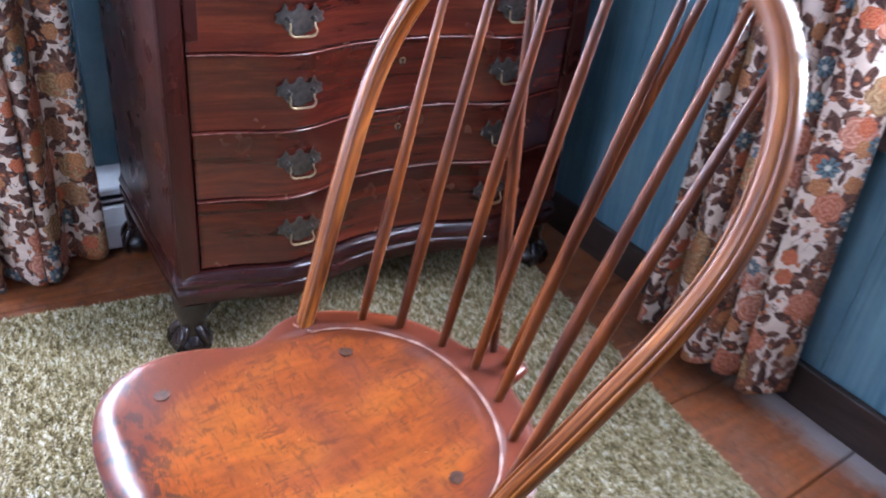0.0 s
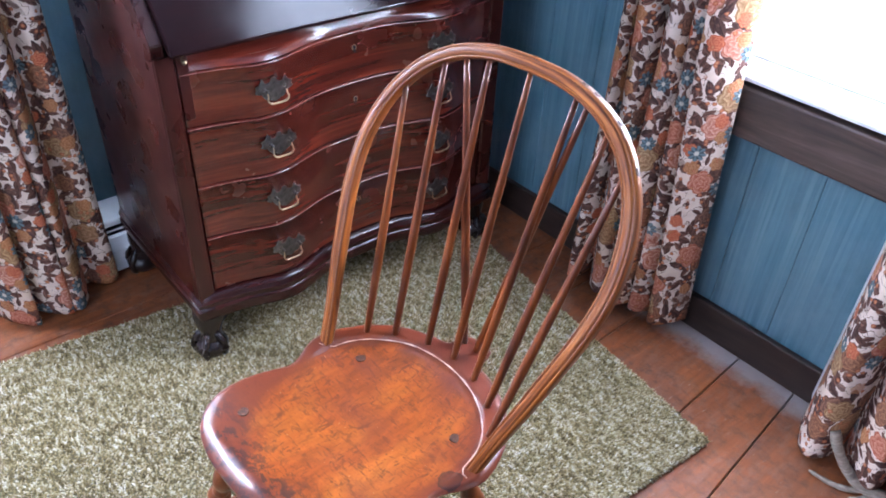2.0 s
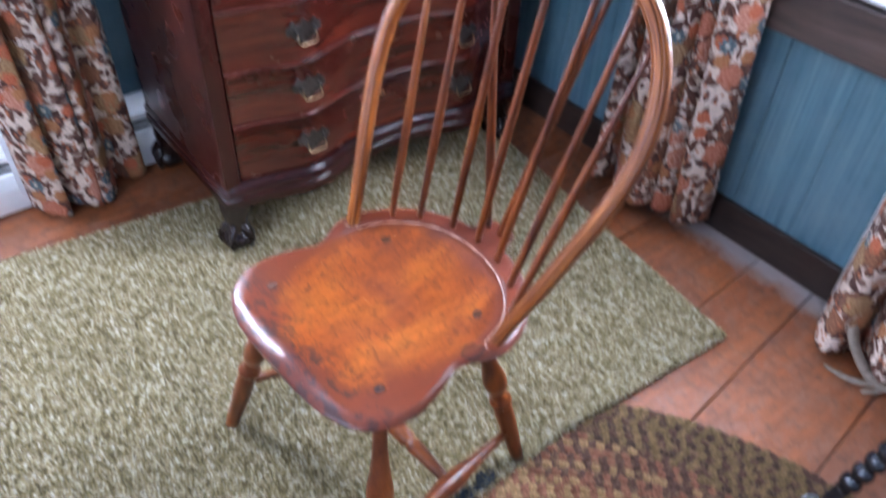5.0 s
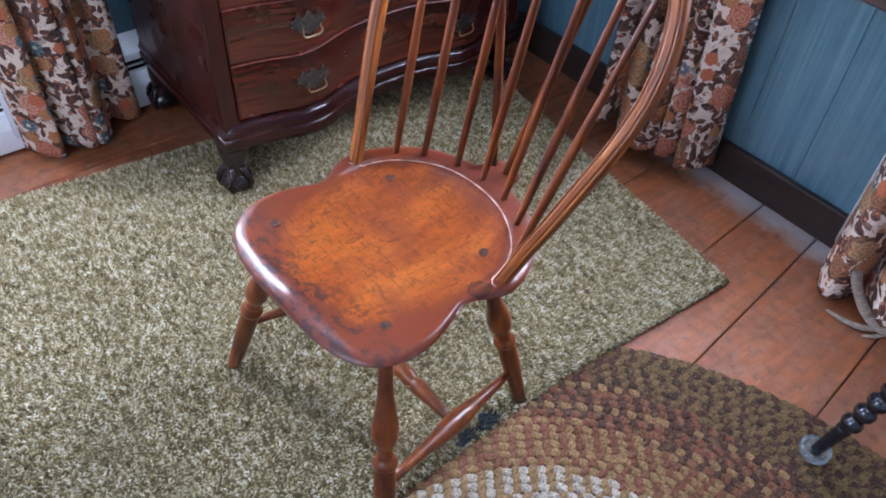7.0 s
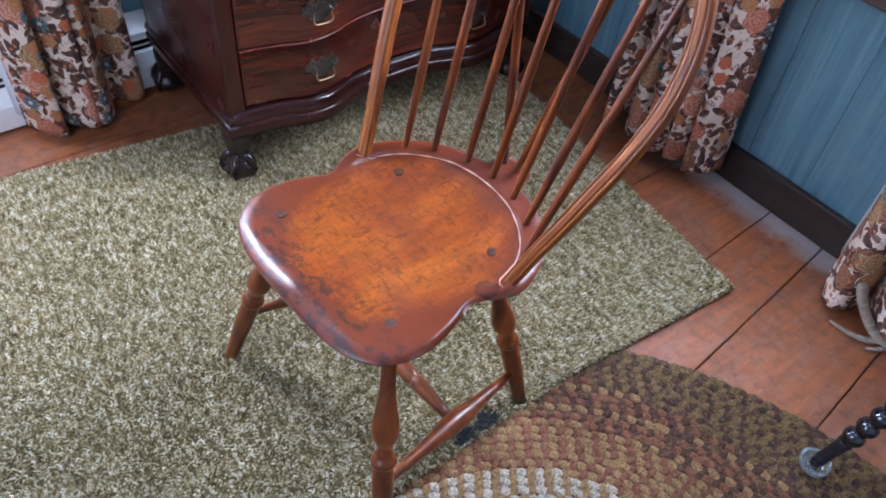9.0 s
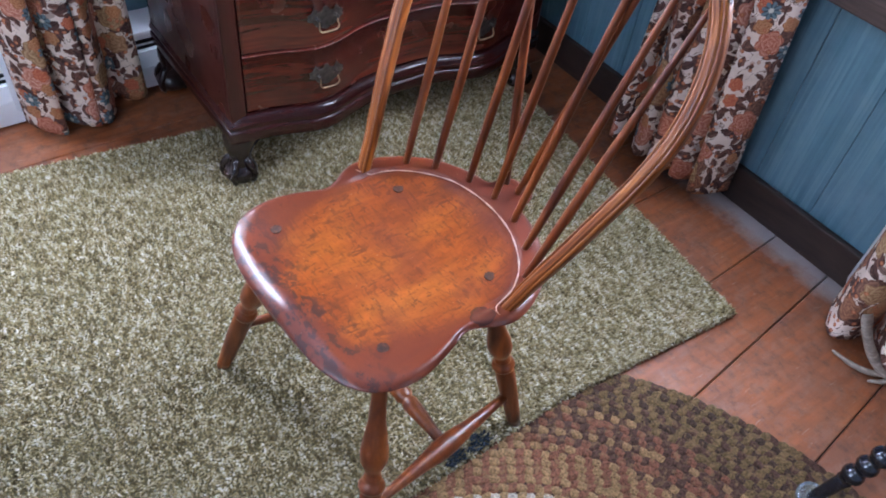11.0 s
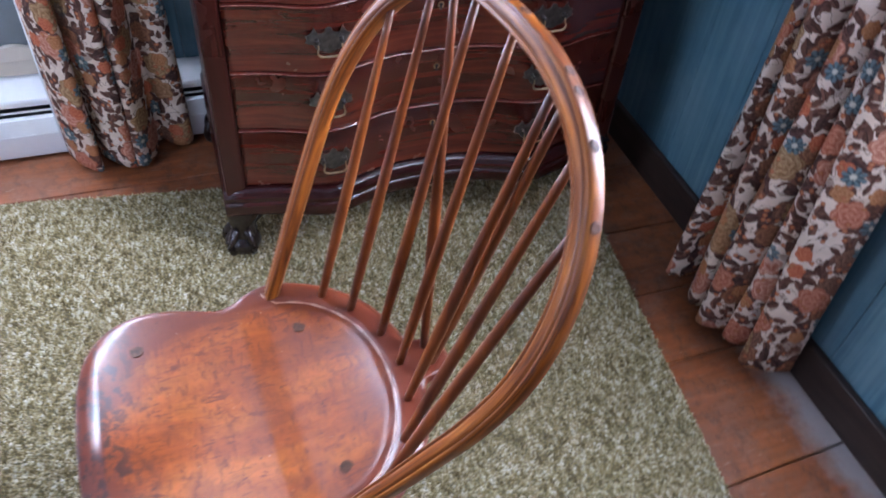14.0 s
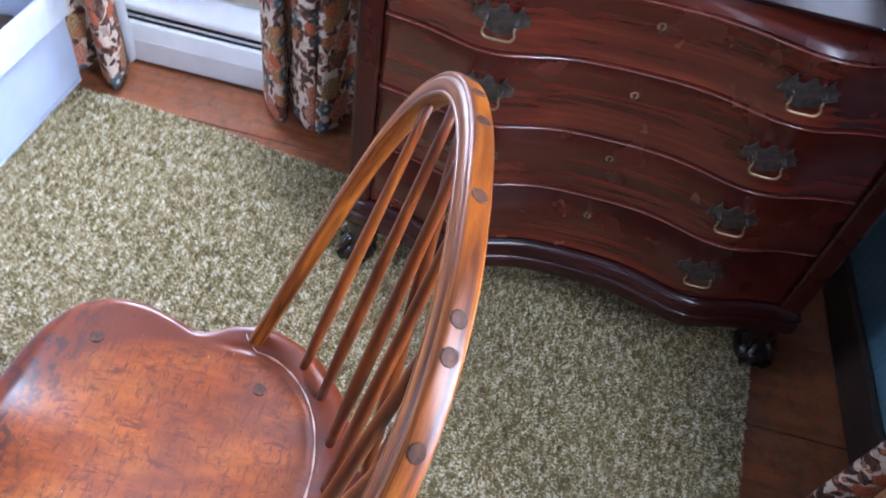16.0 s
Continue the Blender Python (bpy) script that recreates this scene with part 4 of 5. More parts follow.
    base = k.ramp(k.noise(uv, 30.0, 3, 0.5), ((0.3, (0.62, 0.48, 0.39)), (0.7, (0.74, 0.60, 0.51))))
    # stems
    st = k.noise(warped, 26.0, 2, 0.5)
    stem = k.ramp(st, ((0.488, 0.0), (0.495, 1.0), (0.503, 1.0), (0.510, 0.0)))
    c = k.mix(stem, base, (0.12, 0.055, 0.038))
    # pointed leaves in layers, one half of each in shade
    for sc, rad, tone, seed, lack in ((25.0, 0.024, (0.085, 0.036, 0.026), 0.0, 0.45), (31.0, 0.020, (0.125, 0.056, 0.040), 0.37, 0.50), (20.0, 0.027, (0.060, 0.028, 0.024), 0.71, 0.52), (37.0, 0.016, (0.095, 0.042, 0.032), 0.93, 0.55)):
        x, y, r1, r2 = cells(shifted(seed, seed * 1.7), sc, 1.0)
        a = k.math("MULTIPLY", r2, 6.28)
        ca, sa = k.math("COSINE", a), k.math("SINE", a)
        lx = k.math("ADD", k.math("MULTIPLY", x, ca), k.math("MULTIPLY", y, sa))
        ly = k.math("SUBTRACT", k.math("MULTIPLY", y, ca), k.math("MULTIPLY", x, sa))
        f = k.math("ADD", k.math("POWER", k.math("DIVIDE", lx, rad), 2.0), k.math("DIVIDE", k.math("ABSOLUTE", ly), rad * 0.42))
        leaf = k.math("MULTIPLY", step(f, 1.05, 0.93), step(r1, lack, lack + 0.02))
        tint = k.mix(step(ly, -0.0015, 0.0015), tone, tuple(v * 1.5 for v in tone))
        tint = k.mix(k.ramp(k.noise(uv, 110.0, 3, 0.6), ((0.50, 0.0), (0.72, 0.5))), tint, (0.22, 0.115, 0.075))
        tint = k.mix(step(k.math("ABSOLUTE", ly), 0.0004, 0.0011), (0.045, 0.02, 0.016), tint)
        c = k.mix(leaf, c, tint)
    # brown, gold and coral roses
    col, on = rose(shifted(0.27, 0.44), 10.0, 0.034, ((0.0, (0.085, 0.036, 0.026), (0.30, 0.145, 0.092)), (0.5, (0.11, 0.042, 0.026), (0.36, 0.16, 0.085))), 0.55)
    c = k.mix(on, c, col)
    col, on = rose(warped, 9.2, 0.040, ((0.0, (0.30, 0.058, 0.028), (0.62, 0.27, 0.175)), (0.30, (0.18, 0.080, 0.032), (0.50, 0.31, 0.165)), (0.55, (0.32, 0.078, 0.045), (0.66, 0.34, 0.24)), (0.78, (0.20, 0.085, 0.038), (0.46, 0.25, 0.13))), 0.44)
    c = k.mix(on, c, col)
    # clusters of small coral flowers
    col, on = rose(shifted(0.53, 0.21), 15.0, 0.020, ((0.0, (0.30, 0.050, 0.022), (0.62, 0.20, 0.10)), (0.5, (0.24, 0.075, 0.030), (0.56, 0.26, 0.12))), 0.62)
    c = k.mix(on, c, col)
    # berries
    for sc, seed, share in ((70.0, 0.15, 0.90), (58.0, 0.61, 0.91)):
        x, y, r1, r2 = cells(shifted(seed, seed), sc, 0.7)
        r = k.math("SQRT", k.math("ADD", k.math("MULTIPLY", x, x), k.math("MULTIPLY", y, y)))
        c = k.mix(k.math("MULTIPLY", step(r, 0.0056, 0.0048), step(r1, share, share + 0.01)), c, k.mix(step(r, 0.0, 0.005), (0.58, 0.24, 0.12), (0.30, 0.075, 0.035)))
    # small blue flowers
    mp = k.t.nodes.new("ShaderNodeMapping")
    mp.inputs["Location"].default_value = (0.11, 0.83, 0)
    k.link(warped, mp.inputs["Vector"])
    rel, r1, r2, lobes, ang = bloom(mp.outputs[0], 11.0, 0.021, 8.0, 0.30)
    on = k.math("MULTIPLY", step(rel, 1.0, 0.94), step(r1, 0.70, 0.72))
    blue = k.mix(step(rel, 0.22, 0.34), (0.55, 0.50, 0.42), k.mix(lobes, (0.032, 0.044, 0.052), (0.13, 0.18, 0.20)))
    c = k.mix(on, c, blue)
    k.colour(c)
    weave = k.node("ShaderNodeTexNoise", Scale=900.0, Detail=2.0)
    k.link(uv, weave.inputs["Vector"])
    k.bump(weave.outputs["Fac"], 0.0004, 0.4)
    # some daylight soaks through the cotton
    tr = k.t.nodes.new("ShaderNodeBsdfTranslucent")
    k.link(c, tr.inputs["Color"])
    ms = k.t.nodes.new("ShaderNodeMixShader")
    ms.inputs[0].default_value = 0.14
    out = k.t.nodes["Material Output"]
    k.link(k.b.outputs[0], ms.inputs[1])
    k.link(tr.outputs[0], ms.inputs[2])
    k.link(ms.outputs[0], out.inputs["Surface"])
    return k.m


M_FLORAL = floral()
_k = Mat("white_lining", 0.9, spec=0.1)
_lc = _k.ramp(_k.noise(_k.coords(), 12.0, 4, 0.6), ((0.3, (0.70, 0.70, 0.71)), (0.7, (0.78, 0.78, 0.79))))
_k.colour(_lc)
_lt = _k.t.nodes.new("ShaderNodeBsdfTranslucent")
_lm = _k.t.nodes.new("ShaderNodeMixShader")
_lm.inputs[0].default_value = 0.35
_k.link(_lc, _lt.inputs["Color"])
_k.link(_k.b.outputs[0], _lm.inputs[1])
_k.link(_lt.outputs[0], _lm.inputs[2])
_k.link(_lm.outputs[0], _k.t.nodes["Material Output"].inputs["Surface"])
M_LINING = _k.m


def curtain_sheet(a, b, folds, amp, z0, z1, fabric, seed, flare=0.0, sizes=(), hem=0.003, back=0.0, nu=150, nz=44):
    """A hanging pleated sheet. a, b: its two edges as ((x, y) at the hem, (x, y) at the top); folds swell to the left of a->b."""
    rnd = random.Random(seed)
    cuts = [0.0]
    for i in range(folds):
        cuts.append(cuts[-1] + rnd.uniform(0.75, 1.3) * (sizes[i][0] if sizes else 1.0))
    cuts = [c / cuts[-1] for c in cuts]
    amps = [amp * rnd.uniform(0.85, 1.2) * (sizes[i][1] if sizes else 1.0) for i in range(folds)]
    ph = [rnd.uniform(0, 6.28) for _ in range(folds)]
    lean = [rnd.choice((-1, 1, 1)) * rnd.uniform(0.012, 0.026) * min(1.0, abs(amp) / 0.05) for _ in range(folds)]
    verts, uvs = [], []
    for j in range(nz + 1):
        t = j / nz
        h = t ** 1.25
        z = z0 + (z1 - z0) * h
        pa = np.array(a[0]) * (1 - h) + np.array(a[1]) * h
        pb = np.array(b[0]) * (1 - h) + np.array(b[1]) * h
        d = (pb - pa) / np.linalg.norm(pb - pa)
        nrm = np.array((-d[1], d[0]))
        grow = 0.80 + 0.35 * (1 - h) + flare * (1 - h) ** 4
        for i in range(nu + 1):
            u = i / nu
            k = min(folds - 1, max(0, sum(1 for c in cuts[1:] if c <= u)))
            w = (u - cuts[k]) / (cuts[k + 1] - cuts[k])
            lobe = max(0.0, math.sin(math.pi * w)) ** 0.46
            sway = 0.010 * math.sin(2.1 * z + ph[k]) + 0.004 * math.sin(6.3 * z + ph[k] * 2)
            bulge = amps[k] * (1.12 * lobe - 0.12) * grow + (sway * lobe) + back
            slide = 0.012 * math.sin(math.pi * w) * math.sin(1.6 * z + ph[k])
            p = pa + (pb - pa) * u + d * (slide + lean[k] * lobe) + nrm * bulge
            dip = hem * math.sin(ph[k] + 5.0 * w) * (1 - h) ** 6 - 0.016 * (lobe - 0.5) * (1 - h) ** 8
            verts.append((p[0], p[1], z + dip))
            uvs.append((u * fabric + seed * 0.37, z + seed * 0.21))
    faces = []
    n = nu + 1
    # the print follows the cloth round its folds
    ref, run = (nz // 3) * n, [0.0]
    for i in range(nu):
        run.append(run[-1] + math.dist(verts[ref + i], verts[ref + i + 1]))
    uvs = [(run[q % n] + seed * 0.37, uv[1]) for q, uv in enumerate(uvs)]
    for j in range(nz):
        for i in range(nu):
            faces.append((j * n + i, j * n + i + 1, (j + 1) * n + i + 1, (j + 1) * n + i))
    me = mesh_from("curtain", verts, faces, True)
    lay = me.uv_layers.new(name="cloth")
    for lp in me.loops:
        lay.data[lp.index].uv = uvs[lp.vertex_index]
    return me


def curtain(label, a, b, folds, amp, fabric, seed, lining_a=0.0, lining_b=0.0, flare=0.0, z0=0.030, sizes=()):
    root = thing("curtain", label, "curtain", group="window curtains")
    me = curtain_sheet(a, b, folds, amp, z0, 1.95, fabric, seed, flare, sizes)
    c = put("cloth", me, M_FLORAL, root)
    sol = c.modifiers.new("thick", "SOLIDIFY")
    sol.thickness, sol.offset = 0.0012, -1
    # plain lining behind, showing as a pale strip at the inner edge
    av, bv = [np.array(p) for p in a], [np.array(p) for p in b]
    d = (bv[0] - av[0]) / np.linalg.norm(bv[0] - av[0])
    la = [tuple(p - d * lining_a) for p in av]
    lb = [tuple(p + d * lining_b) for p in bv]
    me = curtain_sheet(la, lb, folds, amp * 0.30, z0 + 0.02, 1.945, fabric, seed, 0, back=0.036, nu=60, nz=24)
    l = put("lining", me, M_LINING, root, "plain white curtain lining")
    sol = l.modifiers.new("thick", "SOLIDIFY")
    sol.thickness, sol.offset = 0.001, -1
    return root


# sheets are given so that their pleats swell into the room
curtain("floor-length floral cotton curtain in cream, orange and brown", ((0.985, -0.285), (0.985, -0.290)), ((0.985, -0.645), (0.985, -0.560)), 5, -0.066, 0.80, 1, -0.02, -0.03, z0=0.050)
curtain("floral cotton curtain flaring at the hem beside the window", ((0.975, -0.995), (0.985, -1.000)), ((0.960, -1.420), (0.985, -1.330)), 5, -0.058, 0.85, 2, 0.012, -0.02, 0.45)
curtain("floral cotton curtain hanging over the baseboard heater beside the desk", ((-0.362, 0.415), (-0.362, 0.435)), ((-0.070, 0.450), (-0.098, 0.455)), 4, -0.080, 0.62, 3, 0.006, -0.02, z0=0.026, sizes=((0.9, 0.75), (1.0, 1.1), (1.0, 1.1), (0.9, 0.30)))
curtain("floral cotton curtain partly behind the white storage box", ((-1.02, 0.405), (-1.02, 0.430)), ((-0.705, 0.395), (-0.790, 0.430)), 4, -0.058, 0.66, 4, 0.0, 0.005, z0=0.026)

# ---------------------------------------------------------------- baseboard heater and cream panel
heater = thing("baseboard_heater", "long white enamelled baseboard heater with dark slots", "heater")
HX0, HX1 = -1.60, 0.98
part("front_panel", box(HX0, HX1, 0.467, 0.473, 0.007, 0.070, 0.002), M_WHITE, heater)
_bm = bmesh.new()
_prof = [(0.4675, 0.0705), (0.4735, 0.0705), (0.4835, 0.1050), (0.4885, 0.1080), (0.4885, 0.1120), (0.4775, 0.1090)]
_l = [[_bm.verts.new((x, y, z)) for y, z in _prof] for x in (HX0, HX1)]
_bm.faces.new(_l[0])
_bm.faces.new(_l[1][::-1])
for _i in range(6):
    _bm.faces.new((_l[0][_i], _l[1][_i], _l[1][(_i + 1) % 6], _l[0][(_i + 1) % 6]))
part("front_lip", _bm, M_WHITE, heater)
part("back_plate", box(HX0, HX1, 0.5640, 0.5735, 0.032, 0.180), M_WHITE, heater)
part("fin_block", box(HX0 + 0.02, HX1 - 0.02, 0.500, 0.560, 0.040, 0.112), M_HEATDARK, heater)
_d = part("damper", box(HX0, HX1, 0.488, 0.493, 0.121, 0.1255, 0.001), M_WHITE, heater)
_bm = bmesh.new()
_prof = [(0.5635, 0.180), (0.492, 0.156), (0.489, 0.150), (0.489, 0.138), (0.492, 0.138), (0.493, 0.150), (0.5635, 0.172)]
_l = [[_bm.verts.new((x, y, z)) for y, z in _prof] for x in (HX0, HX1)]
_bm.faces.new(_l[0])
_bm.faces.new(_l[1][::-1])
for _i in range(7):
    _bm.faces.new((_l[0][_i], _l[1][_i], _l[1][(_i + 1) % 7], _l[0][(_i + 1) % 7]))
part("top_cover", _bm, M_WHITE, heater)
for _x in (HX0 + 0.3, -0.9, -0.2, 0.5):
    part("bracket", box(_x, _x + 0.004, 0.476, 0.562, 0.0, 0.14), M_HEATDARK, heater)

_n = 60
_top = [0.262 + 0.004 * math.sin(i * 0.31) + 0.003 * math.sin(i * 0.83 + 1) - 0.00022 * i for i in range(_n + 1)]
_bm = bmesh.new()
_cols = []
for _i in range(_n + 1):
    _x = -1.0 + 0.74 * _i / _n
    _cols.append([_bm.verts.new((_x, y, z)) for y, z in ((0.5565, 0.184), (0.5525, 0.225), (0.5595, _top[_i]), (0.5735, _top[_i]), (0.5735, 0.184))])
for _a, _b in zip(_cols, _cols[1:]):
    for _i in range(5):
        _bm.faces.new((_a[_i], _b[_i], _b[(_i + 1) % 5], _a[(_i + 1) % 5]))
_bm.faces.new(_cols[0])
_bm.faces.new(_cols[-1][::-1])
tagged(put("trim", _bm, M_CREAM), "cream panel with uneven top edge above the heater", "panel", kind="structure")

# ---------------------------------------------------------------- white storage box with soft toys
BX0, BX1, BY0, BY1, BH = -1.26, -0.790, -0.62, 0.325, 0.275
M_BOX = simple("pale_painted_box", (0.46, 0.53, 0.66), 0.5, var=0.08, scale=7)
M_BOXRIM = simple("pale_box_rim", (0.60, 0.65, 0.72), 0.5, var=0.12, scale=18)
sbox = thing("storage_box", "open pale blue-white storage box with a deep rim, holding soft toys", "box")
part("side", box(BX0, BX0 + 0.012, BY0, BY1, 0.032, BH, 0.003), M_BOX, sbox)
part("side", box(BX1 - 0.012, BX1, BY0, BY1, 0.032, BH, 0.003), M_BOX, sbox)
part("end", box(BX0 + 0.0125, BX1 - 0.0125, BY0, BY0 + 0.012, 0.032, BH, 0.003), M_BOX, sbox)
part("end", box(BX0 + 0.0125, BX1 - 0.0125, BY1 - 0.012, BY1, 0.032, BH, 0.003), M_BOX, sbox)
part("bottom", box(BX0, BX1, BY0, BY1, 0.020, 0.0315, 0.002), M_BOX, sbox)
for _bm in (box(BX1 + 0.0005, BX1 + 0.0085, BY0 - 0.008, BY1 + 0.008, BH - 0.072, BH + 0.004, 0.003), box(BX0 - 0.0085, BX0 - 0.0005, BY0 - 0.008, BY1 + 0.008, BH - 0.072, BH + 0.004, 0.003),
            box(BX0, BX1, BY1 + 0.0005, BY1 + 0.0075, BH - 0.072, BH + 0.004, 0.003), box(BX0, BX1, BY0 - 0.0075, BY0 - 0.0005, BH - 0.072, BH + 0.004, 0.003)):
    part("rim", _bm, M_BOXRIM, sbox, "scuffed white rim")


def lumpy(cx, cy, cz, rx, ry, rz, seed, n=28):
    bm = bmesh.new()
    bmesh.ops.create_icosphere(bm, subdivisions=4, radius=1.0)
    for v in bm.verts:
        d = 1 + 0.14 * noise.noise(v.co * 1.6 + Vector((seed, 0, 0))) + 0.05 * noise.noise(v.co * 9 + Vector((0, seed, 0)))
        v.co = Vector((cx + v.co.x * rx * d, cy + v.co.y * ry * d, cz + v.co.z * rz * d))
    return bm


M_PLUSH1 = simple("orange_plush", (0.36, 0.14, 0.04), 0.95, var=0.35, scale=60, bump=0.004)
M_PLUSH2 = simple("tan_plush", (0.55, 0.38, 0.24), 0.95, var=0.3, scale=60, bump=0.004)
M_PLUSH3 = simple("brown_plush", (0.10, 0.055, 0.04), 0.95, var=0.35, scale=60, bump=0.004)
for _i, (_x, _y, _z, _r, _m, _lab) in enumerate(((-0.900, 0.215, 0.135, 0.090, M_PLUSH3, "dark brown soft toy lying in the box"), (-0.905, 0.075, 0.185, 0.095, M_PLUSH1, "orange-brown soft toy lying in the box"), (-0.890, -0.085, 0.180, 0.085, M_PLUSH2, "tan soft toy lying in the box"),
                                                 (-1.09, 0.15, 0.160, 0.10, M_PLUSH2, "tan soft toy lying in the box"), (-1.10, -0.10, 0.160, 0.10, M_PLUSH3, "dark brown soft toy lying in the box"), (-0.92, -0.27, 0.155, 0.10, M_PLUSH1, "orange-brown soft toy lying in the box"))):
    tagged(put("soft_toy", lumpy(_x, _y, _z, _r, _r * 1.15, _r * 0.92, _i * 3.1), _m, smooth=True), _lab, "soft toy", "soft toys in the box")

# ---------------------------------------------------------------- black bobbin-turned table with glass caster cups
M_BLACK = simple("black_lacquer", (0.010, 0.011, 0.015), 0.16, coat=0.6, var=0.3)
_k = Mat("cup_glass", 0.05)
_k.b.inputs["Transmission Weight"].default_value = 0.9
_k.colour((0.85, 0.90, 0.90))
M_CUPGLASS = _k.m
table = thing("side_table", "black lacquered side table with bobbin-turned legs", "table")


def bobbin_leg(foot, head):
    prof = [(0.0, 0.010), (0.015, 0.0115), (0.05, 0.0120), (0.125, 0.0135), (0.135, 0.0150)]
    f = 0.142
    while f < 0.93:
        for u, r in ((0.0, 0.0105), (0.12, 0.0150), (0.3, 0.0188), (0.5, 0.0200), (0.7, 0.0188), (0.88, 0.0150)):
            prof.append((f + u * 0.052, r))
        f += 0.054
    prof += [(0.95, 0.014), (1.0, 0.018)]
    return turned(foot, head, prof, 20)


def caster_cup(x, y, z):
    prof = [(0.0, 0.0), (0.024, 0.0), (0.0275, 0.003), (0.029, 0.010), (0.0285, 0.017), (0.0265, 0.0185), (0.0245, 0.016), (0.0215, 0.009), (0.015, 0.0065), (0.0, 0.006)]
    bm = bmesh.new()
    n = 28
    rings = []
    for r, h in prof:
        if r == 0:
            rings.append([bm.verts.new((x, y, z + h))])
        else:
            rings.append([bm.verts.new((x + r * math.cos(2 * math.pi * j / n), y + r * math.sin(2 * math.pi * j / n), z + h)) for j in range(n)])
    for a, b in zip(rings, rings[1:]):
        for j in range(n):
            k = (j + 1) % n
            if len(a) == 1:
                bm.faces.new((a[0], b[k], b[j]))
            elif len(b) == 1:
                bm.faces.new((a[j], a[k], b[0]))
            else:
                bm.faces.new((a[j], a[k], b[k], b[j]))
    return bm


for _fx, _fy, _hx, _hy in ((0.512, -1.268, 0.640, -1.375), (0.512, -1.80, 0.640, -1.69), (1.00, -1.268, 0.87, -1.375), (1.00, -1.80, 0.87, -1.69)):
    part("leg", bobbin_leg((_fx, _fy, 0.019), (_hx, _hy, 0.62)), M_BLACK, table, smooth=True)
    tagged(put("caster_cup", caster_cup(_fx, _fy, 0.0125 if _fx < 0.6 else 0.0005), M_CUPGLASS, smooth=True), "clear glass caster cup under a black table leg", "caster cup", "caster cups")
part("tabletop", box(0.50, 1.01, -1.83, -1.25, 0.6205, 0.645, 0.006), M_BLACK, table)

# ---------------------------------------------------------------- antler on the floor
_k = Mat("antler_bone", 0.6)
_n1 = _k.noise(_k.coords((8, 8, 40)), 6.0, 5, 0.6)
_k.colour(_k.ramp(_n1, ((0.3, (0.13, 0.095, 0.070)), (0.55, (0.24, 0.185, 0.14)), (0.8, (0.42, 0.35, 0.27)))))
_k.bump(_n1, 0.002, 0.6)
_bm = bmesh.new()
_pts = spline([(0.893, -1.085, 0.112), (0.886, -1.105, 0.082), (0.884, -1.138, 0.046), (0.890, -1.178, 0.022), (0.910, -1.228, 0.017), (0.940, -1.295, 0.018), (0.970, -1.355, 0.024)], 5)
sweep(_pts, [0.0095 + 0.0080 * (i / (len(_pts) - 1)) ** 0.7 for i in range(len(_pts))], 12, bm=_bm, squash=(1.3, 0.75))
sweep(spline([(0.893, -1.185, 0.018), (0.870, -1.160, 0.011), (0.858, -1.125, 0.008), (0.855, -1.082, 0.0065)], 5), [0.0080] * 4 + [0.0070] * 4 + [0.0060] * 4 + [0.0045] * 3 + [0.0025], 10, bm=_bm)
sweep(spline([(0.898, -1.200, 0.016), (0.876, -1.192, 0.010), (0.852, -1.172, 0.007)], 5), [0.0070] * 4 + [0.0055] * 3 + [0.0042] * 3 + [0.0025], 10, bm=_bm)
tagged(put("antler", _bm, _k.m, smooth=True), "grey-brown forked deer antler lying on the floor by the curtain", "antler")

# ---------------------------------------------------------------- braided oval rug
BC, BR = (-0.25, -1.45), 0.872


def braid_cloth(name, col):
    """Rag strands: each colour is flecked with the colours next to it."""
    k = Mat("braid_" + name, 0.95, spec=0.1)
    c = k.ramp(k.noise(k.coords(), 210.0, 4, 0.65), ((0.30, tuple(v * 0.35 for v in col)), (0.5, col), (0.72, tuple(v * 1.7 for v in col))))
    c = k.mix(k.ramp(k.noise(k.coords(), 85.0, 4, 0.7), ((0.52, 0.0), (0.64, 0.65))), c, (0.150, 0.088, 0.042))
    c = k.mix(k.ramp(k.noise(k.coords((1, 1.3, 1)), 120.0, 3, 0.7), ((0.56, 0.0), (0.68, 0.65))), c, (0.060, 0.028, 0.020))
    k.colour(c)
    k.bump(k.noise(k.coords(), 500.0, 3, 0.6), 0.003, 0.5)
    return k.m


M_BRAID = [braid_cloth(n, c) for n, c in
           (("cream", (0.27, 0.230, 0.185)), ("tan", (0.170, 0.100, 0.046)), ("rust", (0.118, 0.046, 0.027)), ("brown", (0.052, 0.026, 0.019)), ("olive", (0.088, 0.055, 0.024)), ("dark", (0.036, 0.021, 0.016)))]
braided = thing("braided_rug", "round braided rag rug in brown, rust, gold and cream bands", "rug")
_bm = bmesh.new()
sweep([(BC[0], BC[1], 0.0006), (BC[0], BC[1], 0.0045)], [BR, BR - 0.004], 96, bm=_bm)
part("backing", _bm, M_BRAID[3], braided)
_rnd = random.Random(5)
_V, _F, _I = [], [], []
_u = 0.03
